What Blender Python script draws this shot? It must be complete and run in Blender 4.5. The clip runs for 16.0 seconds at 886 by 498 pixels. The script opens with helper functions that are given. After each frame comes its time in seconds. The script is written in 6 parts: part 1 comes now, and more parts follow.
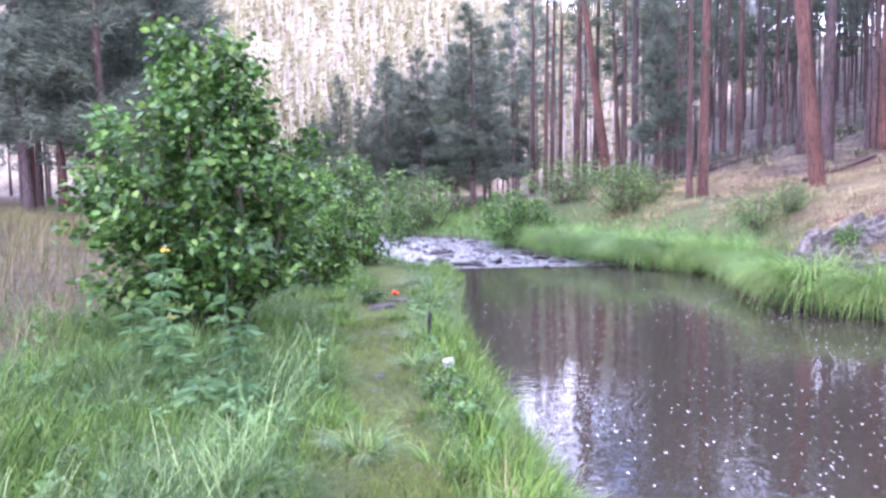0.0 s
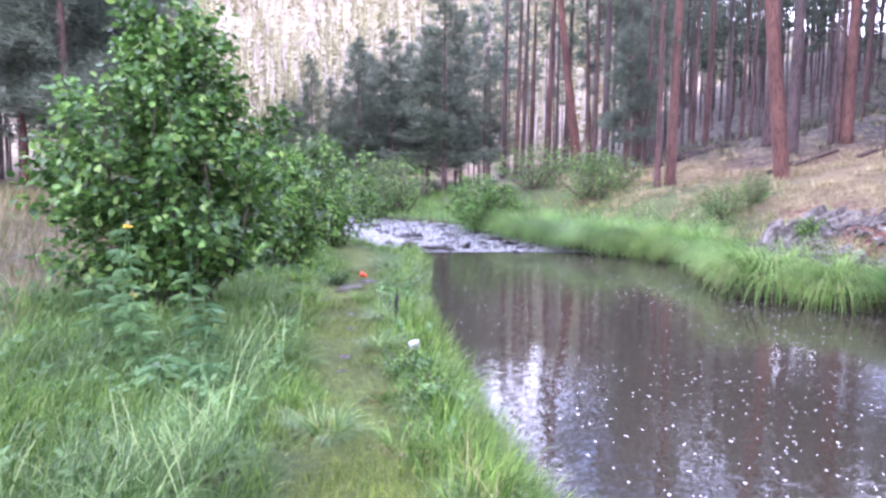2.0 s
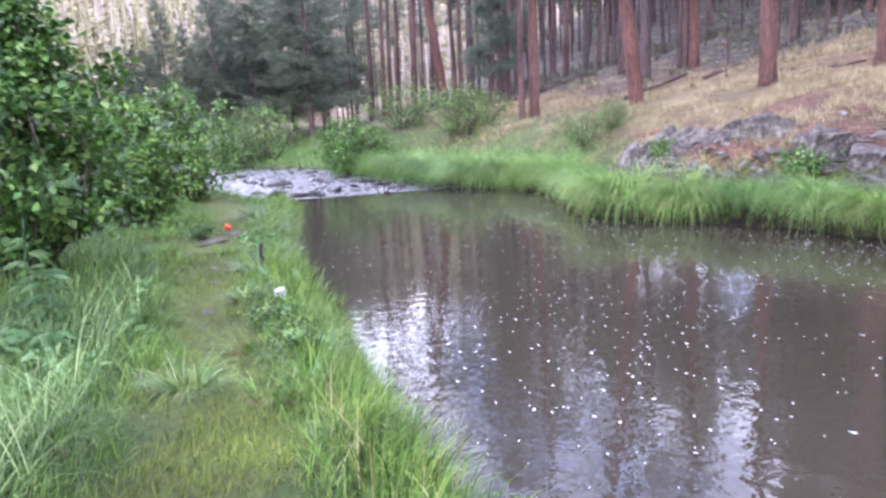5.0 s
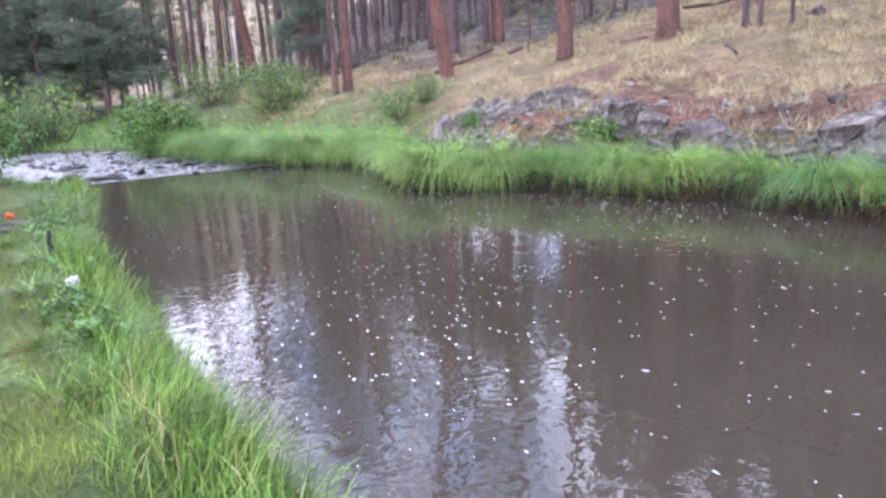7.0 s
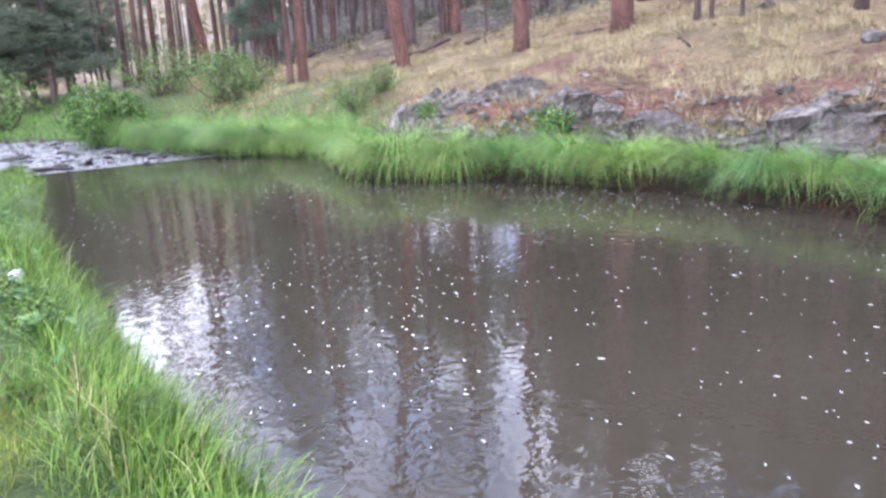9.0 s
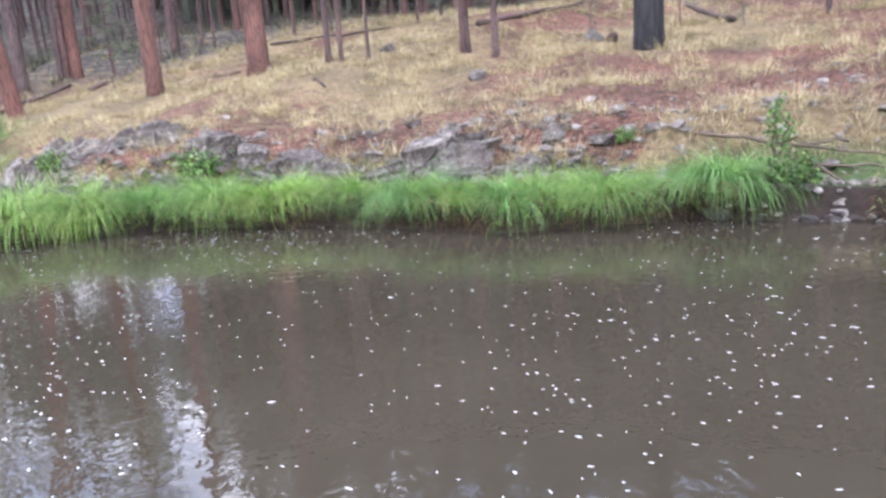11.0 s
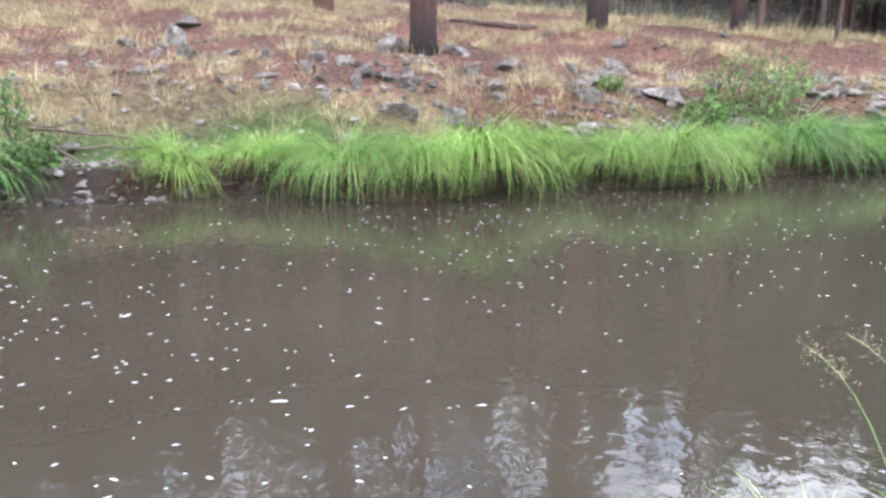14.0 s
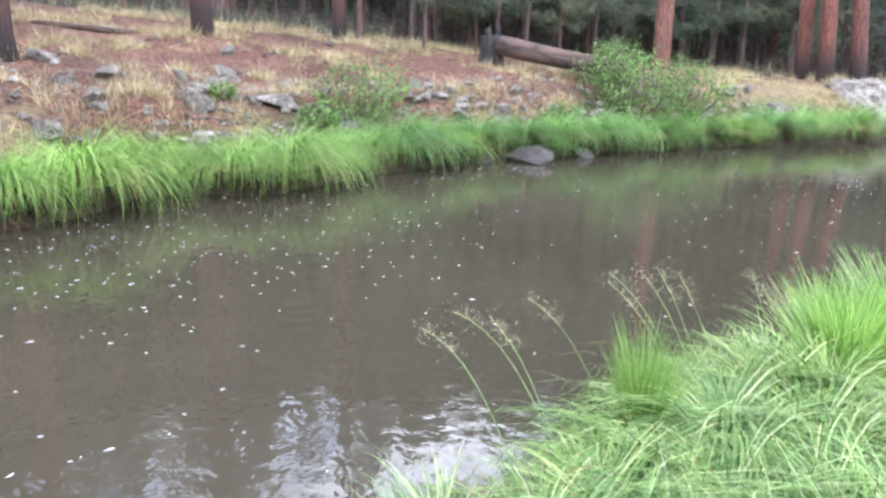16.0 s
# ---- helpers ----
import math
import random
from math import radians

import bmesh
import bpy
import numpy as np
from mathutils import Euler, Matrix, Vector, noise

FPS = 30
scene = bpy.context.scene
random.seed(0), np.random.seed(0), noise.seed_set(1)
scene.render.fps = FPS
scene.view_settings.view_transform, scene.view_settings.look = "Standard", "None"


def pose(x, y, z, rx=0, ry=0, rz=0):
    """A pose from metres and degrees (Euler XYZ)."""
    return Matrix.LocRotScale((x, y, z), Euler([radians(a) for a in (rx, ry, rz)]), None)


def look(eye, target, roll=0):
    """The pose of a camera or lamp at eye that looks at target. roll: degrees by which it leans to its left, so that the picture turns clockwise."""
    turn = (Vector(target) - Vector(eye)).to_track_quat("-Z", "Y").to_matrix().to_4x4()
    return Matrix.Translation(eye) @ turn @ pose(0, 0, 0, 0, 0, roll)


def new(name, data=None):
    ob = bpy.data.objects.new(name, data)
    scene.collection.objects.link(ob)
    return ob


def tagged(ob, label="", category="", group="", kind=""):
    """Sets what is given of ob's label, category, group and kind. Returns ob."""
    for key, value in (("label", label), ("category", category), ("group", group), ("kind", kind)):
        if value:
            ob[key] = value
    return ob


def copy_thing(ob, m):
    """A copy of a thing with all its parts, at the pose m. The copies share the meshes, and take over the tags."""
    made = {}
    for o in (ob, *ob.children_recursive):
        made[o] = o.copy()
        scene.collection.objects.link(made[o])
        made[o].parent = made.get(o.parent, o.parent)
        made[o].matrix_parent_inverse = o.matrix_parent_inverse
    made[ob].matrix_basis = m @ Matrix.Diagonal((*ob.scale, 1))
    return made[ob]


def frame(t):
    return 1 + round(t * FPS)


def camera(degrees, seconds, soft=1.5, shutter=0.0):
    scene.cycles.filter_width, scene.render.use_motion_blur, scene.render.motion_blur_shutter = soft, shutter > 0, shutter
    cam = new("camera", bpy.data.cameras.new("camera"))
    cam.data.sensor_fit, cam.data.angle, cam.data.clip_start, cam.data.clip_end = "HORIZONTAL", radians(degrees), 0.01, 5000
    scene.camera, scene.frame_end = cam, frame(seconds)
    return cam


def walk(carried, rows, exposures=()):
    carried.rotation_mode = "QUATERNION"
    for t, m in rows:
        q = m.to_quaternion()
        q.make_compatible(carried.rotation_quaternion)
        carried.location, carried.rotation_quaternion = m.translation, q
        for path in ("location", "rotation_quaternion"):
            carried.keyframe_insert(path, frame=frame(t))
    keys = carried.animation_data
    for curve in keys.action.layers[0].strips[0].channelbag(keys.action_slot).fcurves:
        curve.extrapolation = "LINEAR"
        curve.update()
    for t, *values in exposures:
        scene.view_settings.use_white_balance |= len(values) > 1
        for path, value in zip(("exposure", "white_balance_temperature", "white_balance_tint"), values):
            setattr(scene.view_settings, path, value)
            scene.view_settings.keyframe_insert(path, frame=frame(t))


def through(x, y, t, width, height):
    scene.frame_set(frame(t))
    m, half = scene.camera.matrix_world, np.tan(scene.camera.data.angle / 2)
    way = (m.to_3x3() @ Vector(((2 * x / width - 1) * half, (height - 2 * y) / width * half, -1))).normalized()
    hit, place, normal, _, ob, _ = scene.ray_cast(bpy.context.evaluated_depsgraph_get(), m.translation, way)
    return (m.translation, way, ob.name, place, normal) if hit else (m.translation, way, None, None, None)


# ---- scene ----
EXPO = 0.82
# ---------------------------------------------------------------- camera
cam = camera(61.66, 16.0, soft=2.7)
# seconds, x, y, z, turn, tilt, lean
PATH = [
    (0.0, 0.0, 0.0, 1.6, 0.0, -4.47, -1.17),
    (0.5, 0.019, 0.006, 1.594, 0.03, -4.76, -1.08),
    (1.0, 0.018, 0.006, 1.592, -0.78, -5.16, -0.8),
    (1.5, 0.018, 0.007, 1.59, -1.4, -5.52, -0.5),
    (2.0, 0.013, 0.002, 1.588, -2.35, -5.72, 0.24),
    (2.5, 0.003, -0.002, 1.594, -2.51, -6.27, 0.12),
    (3.0, 0.031, -0.003, 1.594, -3.88, -7.28, -0.34),
    (3.5, 0.055, -0.011, 1.577, -7.08, -8.16, 0.25),
    (3.7, 0.067, -0.014, 1.581, -8.3, -9.51, -1.38),
    (5.8, 0.208, 0.074, 1.485, -16.03, -10.51, -3.54),
    (6.0, 0.221, 0.071, 1.478, -18.68, -10.53, -3.96),
    (6.5, 0.232, 0.068, 1.478, -23.77, -11.35, -3.75),
    (7.0, 0.224, 0.068, 1.473, -25.17, -12.82, -3.66),
    (7.5, 0.228, 0.058, 1.471, -25.69, -13.7, -3.78),
    (8.0, 0.209, 0.045, 1.463, -26.29, -14.01, -3.47),
    (8.2, 0.212, 0.047, 1.462, -26.21, -13.92, -3.3),
    (10.3, 0.304, 0.146, 1.437, -43.03, -11.9, -4.91),
    (10.5, 0.313, 0.131, 1.425, -46.65, -11.61, -5.33),
    (11.0, 0.347, 0.117, 1.415, -54.64, -12.28, -4.72),
    (11.5, 0.336, 0.079, 1.403, -62.88, -12.9, -5.45),
    (12.0, 0.333, 0.002, 1.392, -71.28, -13.92, -3.04),
    (12.5, 0.339, -0.093, 1.402, -79.39, -15.15, -2.36),
    (13.0, 0.344, -0.15, 1.403, -88.49, -15.48, -1.31),
    (13.5, 0.363, -0.158, 1.391, -98.02, -15.56, -0.01),
    (14.0, 0.371, -0.213, 1.387, -107.09, -15.44, 0.5),
    (14.5, 0.379, -0.234, 1.383, -115.6, -15.15, 1.33),
    (15.0, 0.355, -0.244, 1.382, -124.25, -14.62, 0.8),
    (15.5, 0.365, -0.267, 1.383, -131.9, -14.33, 1.25),
    (16.0, 0.377, -0.278, 1.385, -135.53, -14.53, 1.09),
]
walk(cam, [(t, pose(x, y, z, 0, 0, turn) @ pose(0, 0, 0, 90 + tilt) @ pose(0, 0, 0, 0, 0, lean)) for t, x, y, z, turn, tilt, lean in PATH],
     exposures=[(0, EXPO - 0.42, 5110, 40), (3.5, EXPO - 0.48, 5230, 35), (7, EXPO - 0.67, 5360, 28), (10.5, EXPO - 0.5, 5500, 21), (13, EXPO - 0.46, 5680, 17), (16, EXPO - 0.25, 5530, 14)])

# ---------------------------------------------------------------- sky and sun
SUN_TURN, SUN_HEIGHT = 138, 12  # degrees clockwise from ahead, degrees up
world = bpy.data.worlds.new("world")
scene.world = world
world.use_nodes = True
wn = world.node_tree
sky = wn.nodes.new("ShaderNodeTexSky")
sky.sky_type, sky.sun_disc = "NISHITA", False
sky.sun_elevation, sky.sun_rotation = radians(SUN_HEIGHT), radians(SUN_TURN)
sky.air_density, sky.dust_density, sky.ozone_density = 1.0, 0.6, 1.0
# broken cloud over the whole sky
cloud = wn.nodes.new("ShaderNodeTexNoise")
cloud.inputs["Scale"].default_value, cloud.inputs["Detail"].default_value = 3.2, 6
cover = wn.nodes.new("ShaderNodeMapRange")
cover.inputs["From Min"].default_value, cover.inputs["From Max"].default_value = 0.36, 0.47
wn.links.new(cloud.outputs["Fac"], cover.inputs["Value"])
haze = wn.nodes.new("ShaderNodeMix")
haze.data_type = "RGBA"
haze.inputs[7].default_value = (34, 34, 34.5, 1)
wn.links.new(cover.outputs[0], haze.inputs[0])
thin = wn.nodes.new("ShaderNodeMix")  # bright thin haze between the clouds
thin.data_type = "RGBA"
thin.inputs[0].default_value, thin.inputs[7].default_value = 0.6, (22, 28, 40, 1)
wn.links.new(sky.outputs[0], thin.inputs[6])
wn.links.new(thin.outputs[2], haze.inputs[6])
core = wn.nodes.new("ShaderNodeMapRange")  # the sunlit hearts of the clouds
core.inputs["From Min"].default_value, core.inputs["From Max"].default_value = 0.45, 0.57
wn.links.new(cloud.outputs["Fac"], core.inputs["Value"])
bright = wn.nodes.new("ShaderNodeMix")
bright.data_type = "RGBA"
bright.inputs[7].default_value = (72, 70.5, 68.5, 1)
wn.links.new(core.outputs[0], bright.inputs[0])
wn.links.new(haze.outputs[2], bright.inputs[6])
up = wn.nodes.new("ShaderNodeSeparateXYZ")  # cloud made brighter low down than overhead, to whiten the pool's reflections
wn.links.new(wn.nodes.new("ShaderNodeTexCoord").outputs["Generated"], up.inputs[0])
fall = wn.nodes.new("ShaderNodeMapRange")
fall.inputs["From Min"].default_value, fall.inputs["From Max"].default_value = 0.45, 0.95
fall.inputs["To Min"].default_value, fall.inputs["To Max"].default_value = 1.4, 0.65
wn.links.new(up.outputs[2], fall.inputs["Value"])
veil = wn.nodes.new("ShaderNodeVectorMath")
veil.operation = "SCALE"
wn.links.new(bright.outputs[2], veil.inputs[0])
wn.links.new(fall.outputs[0], veil.inputs["Scale"])
wn.links.new(veil.outputs[0], wn.nodes["Background"].inputs[0])
wn.nodes["Background"].inputs[1].default_value = 0.088
sun = new("sun", bpy.data.lights.new("sun", "SUN"))
sun.data.energy, sun.data.angle, sun.data.color = 1.4, radians(0.5), (1, 0.93, 0.82)
_a, _e = radians(SUN_TURN), radians(SUN_HEIGHT)
sun.matrix_world = look((60 * math.sin(_a) * math.cos(_e), 60 * math.cos(_a) * math.cos(_e), 60 * math.sin(_e)), (0, 0, 0))
# ---------------------------------------------------------------- the lie of the land
FAR_Y = [-90, -40, -28, -20, -16, -14, -11.7, -8.9, -7.2, -5.5, -4.3, -3.3, -2.7, -1.85, -1.1, -0.6, 1.2, 2.2, 2.8, 3.6, 5.8, 7.4, 8.9, 9.9, 10.85, 12.5, 13.8, 15, 17.8, 20.8, 22.9, 24.8, 30, 45, 90]
FAR_X = [-34, -8, -2.5, 1.8, 4.3, 5.3, 6.2, 6.95, 7.35, 7.1, 6.85, 7.6, 7.1, 6.75, 7.3, 7.65, 7.5, 7.45, 6.95, 6.45, 6.4, 5.95, 5.05, 4.35, 4.5, 4.9, 5.0, 3.85, 2.75, 1.05, -0.4, -1.8, -4.0, -9, -14]
NEAR_Y = [-90, -40, -28, -20, -14, -8, -4, -2.2, -1.2, 0, 1.2, 2.6, 3.4, 4.4, 5.9, 6.9, 9.4, 12, 13.7, 14.6, 17, 20, 23, 26, 30, 45, 90]
NEAR_X = [-42, -14, -8, -3, 0.2, 1.0, 1.3, 1.58, 1.5, 1.0, 0.9, 0.72, 0.62, 0.5, 0.42, 0.28, 0.18, 0.3, 0.35, -0.5, -1.1, -2.4, -4.2, -5.8, -7.2, -12.5, -18]

# the brow of the far slope, fitted to the camera's view: degrees clockwise from ahead, degrees of rise
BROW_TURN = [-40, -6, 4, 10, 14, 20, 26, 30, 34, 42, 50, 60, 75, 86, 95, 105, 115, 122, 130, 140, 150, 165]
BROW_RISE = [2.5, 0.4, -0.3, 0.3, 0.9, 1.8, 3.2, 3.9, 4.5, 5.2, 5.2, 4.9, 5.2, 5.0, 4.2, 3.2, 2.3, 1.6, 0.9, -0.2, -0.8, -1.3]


def smooth(a, b, v):
    s = np.clip((v - a) / (b - a), 0, 1)
    return s * s * (3 - 2 * s)


def wob(x, y, f, seed):
    """A cheap smooth wobble, about -1 to 1."""
    return (np.sin(x * f * 1.3 + y * f * 0.7 + seed) + np.sin(-x * f * 0.8 + y * f * 1.7 + seed * 2.3) + np.sin(x * f * 2.1 - y * f * 1.1 + seed * 0.7) * 0.6) / 2.6


def far_edge(y):
    return np.interp(y, FAR_Y, FAR_X)


def near_edge(y):
    return np.interp(y, NEAR_Y, NEAR_X)


def bank_far(x, y):
    """Metres inland of the far bank's edge."""
    k = (far_edge(y + 1.5) - far_edge(y - 1.5)) / 3
    return (x - far_edge(y)) / np.sqrt(1 + k * k)


def bank_near(x, y):
    k = (near_edge(y + 1.5) - near_edge(y - 1.5)) / 3
    return (near_edge(y) - x) / np.sqrt(1 + k * k)


def shelf(y):
    """How far the green shelf reaches behind the far edge before the slope begins."""
    return 0.8 + 2.0 * smooth(12, 17, y) + 1.4 * smooth(18, 26, y) + 3.0 * smooth(27, 42, y)


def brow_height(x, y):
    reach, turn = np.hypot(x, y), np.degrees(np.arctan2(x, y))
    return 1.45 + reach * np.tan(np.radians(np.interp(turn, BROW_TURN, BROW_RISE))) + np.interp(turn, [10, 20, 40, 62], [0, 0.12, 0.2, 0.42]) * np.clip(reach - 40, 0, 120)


def wooded(x, y):
    """How far a place lies on the wood floor behind the brow, darkened for burn and shade, 0 to 1."""
    turn = np.degrees(np.arctan2(x, y))
    start = np.interp(turn, [0, 10, 20, 30, 36, 45, 55, 65, 75, 85, 95, 105, 115, 125, 140, 165], [32, 29, 27, 26, 25.5, 29, 30, 27, 23, 25, 23, 20, 19, 20, 22, 24])
    return smooth(-1.5, 3.5, np.hypot(x, y) - start + 1.6 * wob(x, y, 0.7, 5.0)) * smooth(-2, 10, turn) * (turn < 170)


def land(x, y):
    """Height of the ground."""
    x, y = np.asarray(x, float), np.asarray(y, float)
    df, dn = bank_far(x, y), bank_near(x, y)
    # the bed
    bed = -0.45 * smooth(0.0, 0.8, np.minimum(-df, -dn))
    # the far side: a lip, a rocky step, a slope, a canyon side
    s = df - shelf(y)
    far = 0.27 * smooth(-0.02, 0.14, df) + 0.02 * np.clip(df, 0, 30)
    steep = 0.12 + 0.08 * smooth(4, 14, y) + 0.07 * smooth(6, 11, -y)
    far = far + 0.54 * smooth(0, 1.3, s) + steep * np.clip(s - 1, 0, 9) + (steep + 0.07) * np.clip(s - 10, 0, 30)
    far = far + 0.33 * np.clip(s - 26, 0, 130) * (1 - smooth(45, 110, y))
    far = far + smooth(0.5, 2.5, s) * (0.10 * wob(x, y, 0.55, 1.0) + 0.05 * wob(x, y, 1.7, 4.0) + 0.02 * wob(x, y, 4.1, 2.0))
    # the near side: a low grassy bank and a meadow
    near = 0.2 * smooth(-0.02, 0.3, dn) + 0.14 * np.clip(dn - 2.2, 0, 11) + 0.03 * np.clip(dn - 13, 0, 40) + 0.5 * np.clip(dn - 62, 0, 90)
    near = near + smooth(0.1, 0.8, dn) * (0.03 * wob(x, y, 1.1, 3.0) + 0.012 * wob(x, y, 3.3, 5.0))
    # beyond the brow the slope is capped to fit the camera's view, until the canyon side climbs
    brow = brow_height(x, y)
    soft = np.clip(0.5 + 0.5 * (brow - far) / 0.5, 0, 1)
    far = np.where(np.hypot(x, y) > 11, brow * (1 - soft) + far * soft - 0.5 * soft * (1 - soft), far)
    z = np.where(df > 0, far, np.where(dn > 0, near, bed))
    # the hillside up the valley
    up = y - 88 - 0.35 * np.clip(x, 0, 200) + 0.15 * np.clip(-x - 60, 0, 200) + 7 * wob(x, y, 0.05, 2.0)
    rise = 0.62 * np.clip(up, 0, 400)
    top = 95 - 60 * smooth(18, 72, x) + 8 * wob(x, y, 0.03, 1.0)
    rise = top * (1 - np.exp(-rise / np.maximum(top, 5)))
    return z + rise

# ---------------------------------------------------------------- materials
def material(name, rough=0.8):
    m = bpy.data.materials.new(name)
    m.use_nodes = True
    nt = m.node_tree
    b = nt.nodes["Principled BSDF"]
    b.inputs["Roughness"].default_value = rough
    return m, nt, b


def node(nt, kind, **sets):
    n = nt.nodes.new(kind)
    for key, v in sets.items():
        n.inputs[key.replace("_", " ")].default_value = v
    return n


def coords(nt, local=False, stretch=(1, 1, 1)):
    out = nt.nodes.new("ShaderNodeTexCoord").outputs["Object"] if local else nt.nodes.new("ShaderNodeNewGeometry").outputs["Position"]
    mp = nt.nodes.new("ShaderNodeMapping")
    mp.inputs["Scale"].default_value = stretch
    nt.links.new(out, mp.inputs[0])
    if local:  # each repeat takes another piece of the pattern
        info = nt.nodes.new("ShaderNodeObjectInfo")
        mul = nt.nodes.new("ShaderNodeMath")
        mul.operation = "MULTIPLY"
        mul.inputs[1].default_value = 60
        nt.links.new(info.outputs["Random"], mul.inputs[0])
        nt.links.new(mul.outputs[0], mp.inputs["Location"])
    return mp.outputs[0]


def noisy(nt, vec, scale, detail=4, rough=0.55):
    n = node(nt, "ShaderNodeTexNoise", Scale=scale, Detail=detail, Roughness=rough)
    nt.links.new(vec, n.inputs["Vector"])
    return n.outputs["Fac"]


def ramp(nt, fac, stops):
    r = nt.nodes.new("ShaderNodeValToRGB")
    e = r.color_ramp.elements
    while len(e) < len(stops):
        e.new(0.5)
    for k, (p, c) in zip(e, stops):
        k.position, k.color = p, (c, c, c, 1) if isinstance(c, (int, float)) else (*c, 1)
    nt.links.new(fac, r.inputs[0])
    return r.outputs[0]


def mixed(nt, fac, a, b, how="MIX"):
    m = nt.nodes.new("ShaderNodeMix")
    m.data_type, m.blend_type = "RGBA", how
    for sock, v in ((m.inputs[0], fac), (m.inputs[6], a), (m.inputs[7], b)):
        if isinstance(v, bpy.types.NodeSocket):
            nt.links.new(v, sock)
        else:
            sock.default_value = v if isinstance(v, (int, float)) else (*v, 1)
    return m.outputs[2]


def maths(nt, how, a, b=0.0):
    m = nt.nodes.new("ShaderNodeMath")
    m.operation = how
    for sock, v in ((m.inputs[0], a), (m.inputs[1], b)):
        if isinstance(v, bpy.types.NodeSocket):
            nt.links.new(v, sock)
        else:
            sock.default_value = v
    return m.outputs[0]


def bumped(nt, b, height, strength=0.5, distance=0.02):
    n = node(nt, "ShaderNodeBump", Strength=strength, Distance=distance)
    nt.links.new(height, n.inputs["Height"])
    nt.links.new(n.outputs[0], b.inputs["Normal"])


def attribute(nt, name):
    a = nt.nodes.new("ShaderNodeAttribute")
    a.attribute_name = name
    return a.outputs["Fac"]


def island(nt):
    return nt.nodes.new("ShaderNodeNewGeometry").outputs["Random Per Island"]


def chance(nt):
    return nt.nodes.new("ShaderNodeObjectInfo").outputs["Random"]


def leafy(name, stops, rough=0.5, through=0.35, patch=0.0, patch_colour=(0.3, 0.25, 0.1), spec=0.4, each=((0.8, 0.85, 0.9), (1.15, 1.1, 1.0))):
    """Grass and leaves: a colour of its own for each blade, and some light let through."""
    m, nt, b = material(name, rough)
    col = ramp(nt, island(nt), stops)
    big = noisy(nt, coords(nt), 1.6, 4)
    col = mixed(nt, 1.0, col, ramp(nt, big, [(0.3, 0.6), (0.7, 1.3)]), "MULTIPLY")
    col = mixed(nt, 1.0, col, ramp(nt, chance(nt), [(0, each[0]), (1, each[1])]), "MULTIPLY")
    if patch:
        col = mixed(nt, ramp(nt, noisy(nt, coords(nt), 1.6, 3), [(0.62 - patch, 0.0), (0.72 - patch, 1.0)]), col, patch_colour)
    nt.links.new(col, b.inputs["Base Color"])
    b.inputs["Specular IOR Level"].default_value = spec
    tr = nt.nodes.new("ShaderNodeBsdfTranslucent")
    nt.links.new(col, tr.inputs[0])
    mx = nt.nodes.new("ShaderNodeMixShader")
    mx.inputs[0].default_value = through
    nt.links.new(b.outputs[0], mx.inputs[1])
    nt.links.new(tr.outputs[0], mx.inputs[2])
    nt.links.new(mx.outputs[0], nt.nodes["Material Output"].inputs[0])
    return m


def make_ground():
    m, nt, b = material("earth", 0.95)
    pos = coords(nt)
    fine, mid, coarse = noisy(nt, pos, 13, 7, 0.8), noisy(nt, pos, 5, 4), noisy(nt, pos, 0.8, 4)
    straw = ramp(nt, fine, [(0.3, (0.08, 0.055, 0.03)), (0.5, (0.23, 0.17, 0.085)), (0.7, (0.42, 0.33, 0.18))])
    duff = ramp(nt, fine, [(0.33, (0.026, 0.012, 0.008)), (0.48, (0.125, 0.053, 0.036)), (0.66, (0.36, 0.19, 0.125))])
    green = ramp(nt, fine, [(0.3, (0.028, 0.05, 0.012)), (0.55, (0.07, 0.13, 0.025)), (0.8, (0.14, 0.2, 0.05))])
    mud = ramp(nt, fine, [(0.3, (0.018, 0.012, 0.008)), (0.7, (0.07, 0.042, 0.028))])
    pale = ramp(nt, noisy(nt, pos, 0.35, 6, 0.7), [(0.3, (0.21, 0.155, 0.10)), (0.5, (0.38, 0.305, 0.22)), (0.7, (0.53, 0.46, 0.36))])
    dry = mixed(nt, ramp(nt, maths(nt, "ADD", attribute(nt, "duff"), maths(nt, "MULTIPLY", mid, 0.75)), [(0.52, 0.0), (0.72, 1.0)]), straw, duff)
    col = mixed(nt, attribute(nt, "green"), dry, green)
    moss = ramp(nt, fine, [(0.3, (0.05, 0.07, 0.01)), (0.55, (0.13, 0.165, 0.024)), (0.8, (0.23, 0.25, 0.055))])
    col = mixed(nt, attribute(nt, "path"), col, moss)
    col = mixed(nt, attribute(nt, "mud"), col, mud)
    # dark floor colour that carries the wood's shade as well as its burn
    shaded_char = ramp(nt, noisy(nt, pos, 3.2, 6, 0.7), [(0.32, (0.035, 0.03, 0.03)), (0.5, (0.10, 0.085, 0.075)), (0.6, (0.2, 0.16, 0.11)), (0.75, (0.36, 0.29, 0.17))])
    col = mixed(nt, attribute(nt, "wood"), col, shaded_char)
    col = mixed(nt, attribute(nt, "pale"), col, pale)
    col = mixed(nt, 1.0, col, ramp(nt, coarse, [(0.3, 0.55), (0.7, 1.2)]), "MULTIPLY")
    nt.links.new(col, b.inputs["Base Color"])
    bumped(nt, b, maths(nt, "ADD", fine, mid), 1.0, 0.06)
    return m


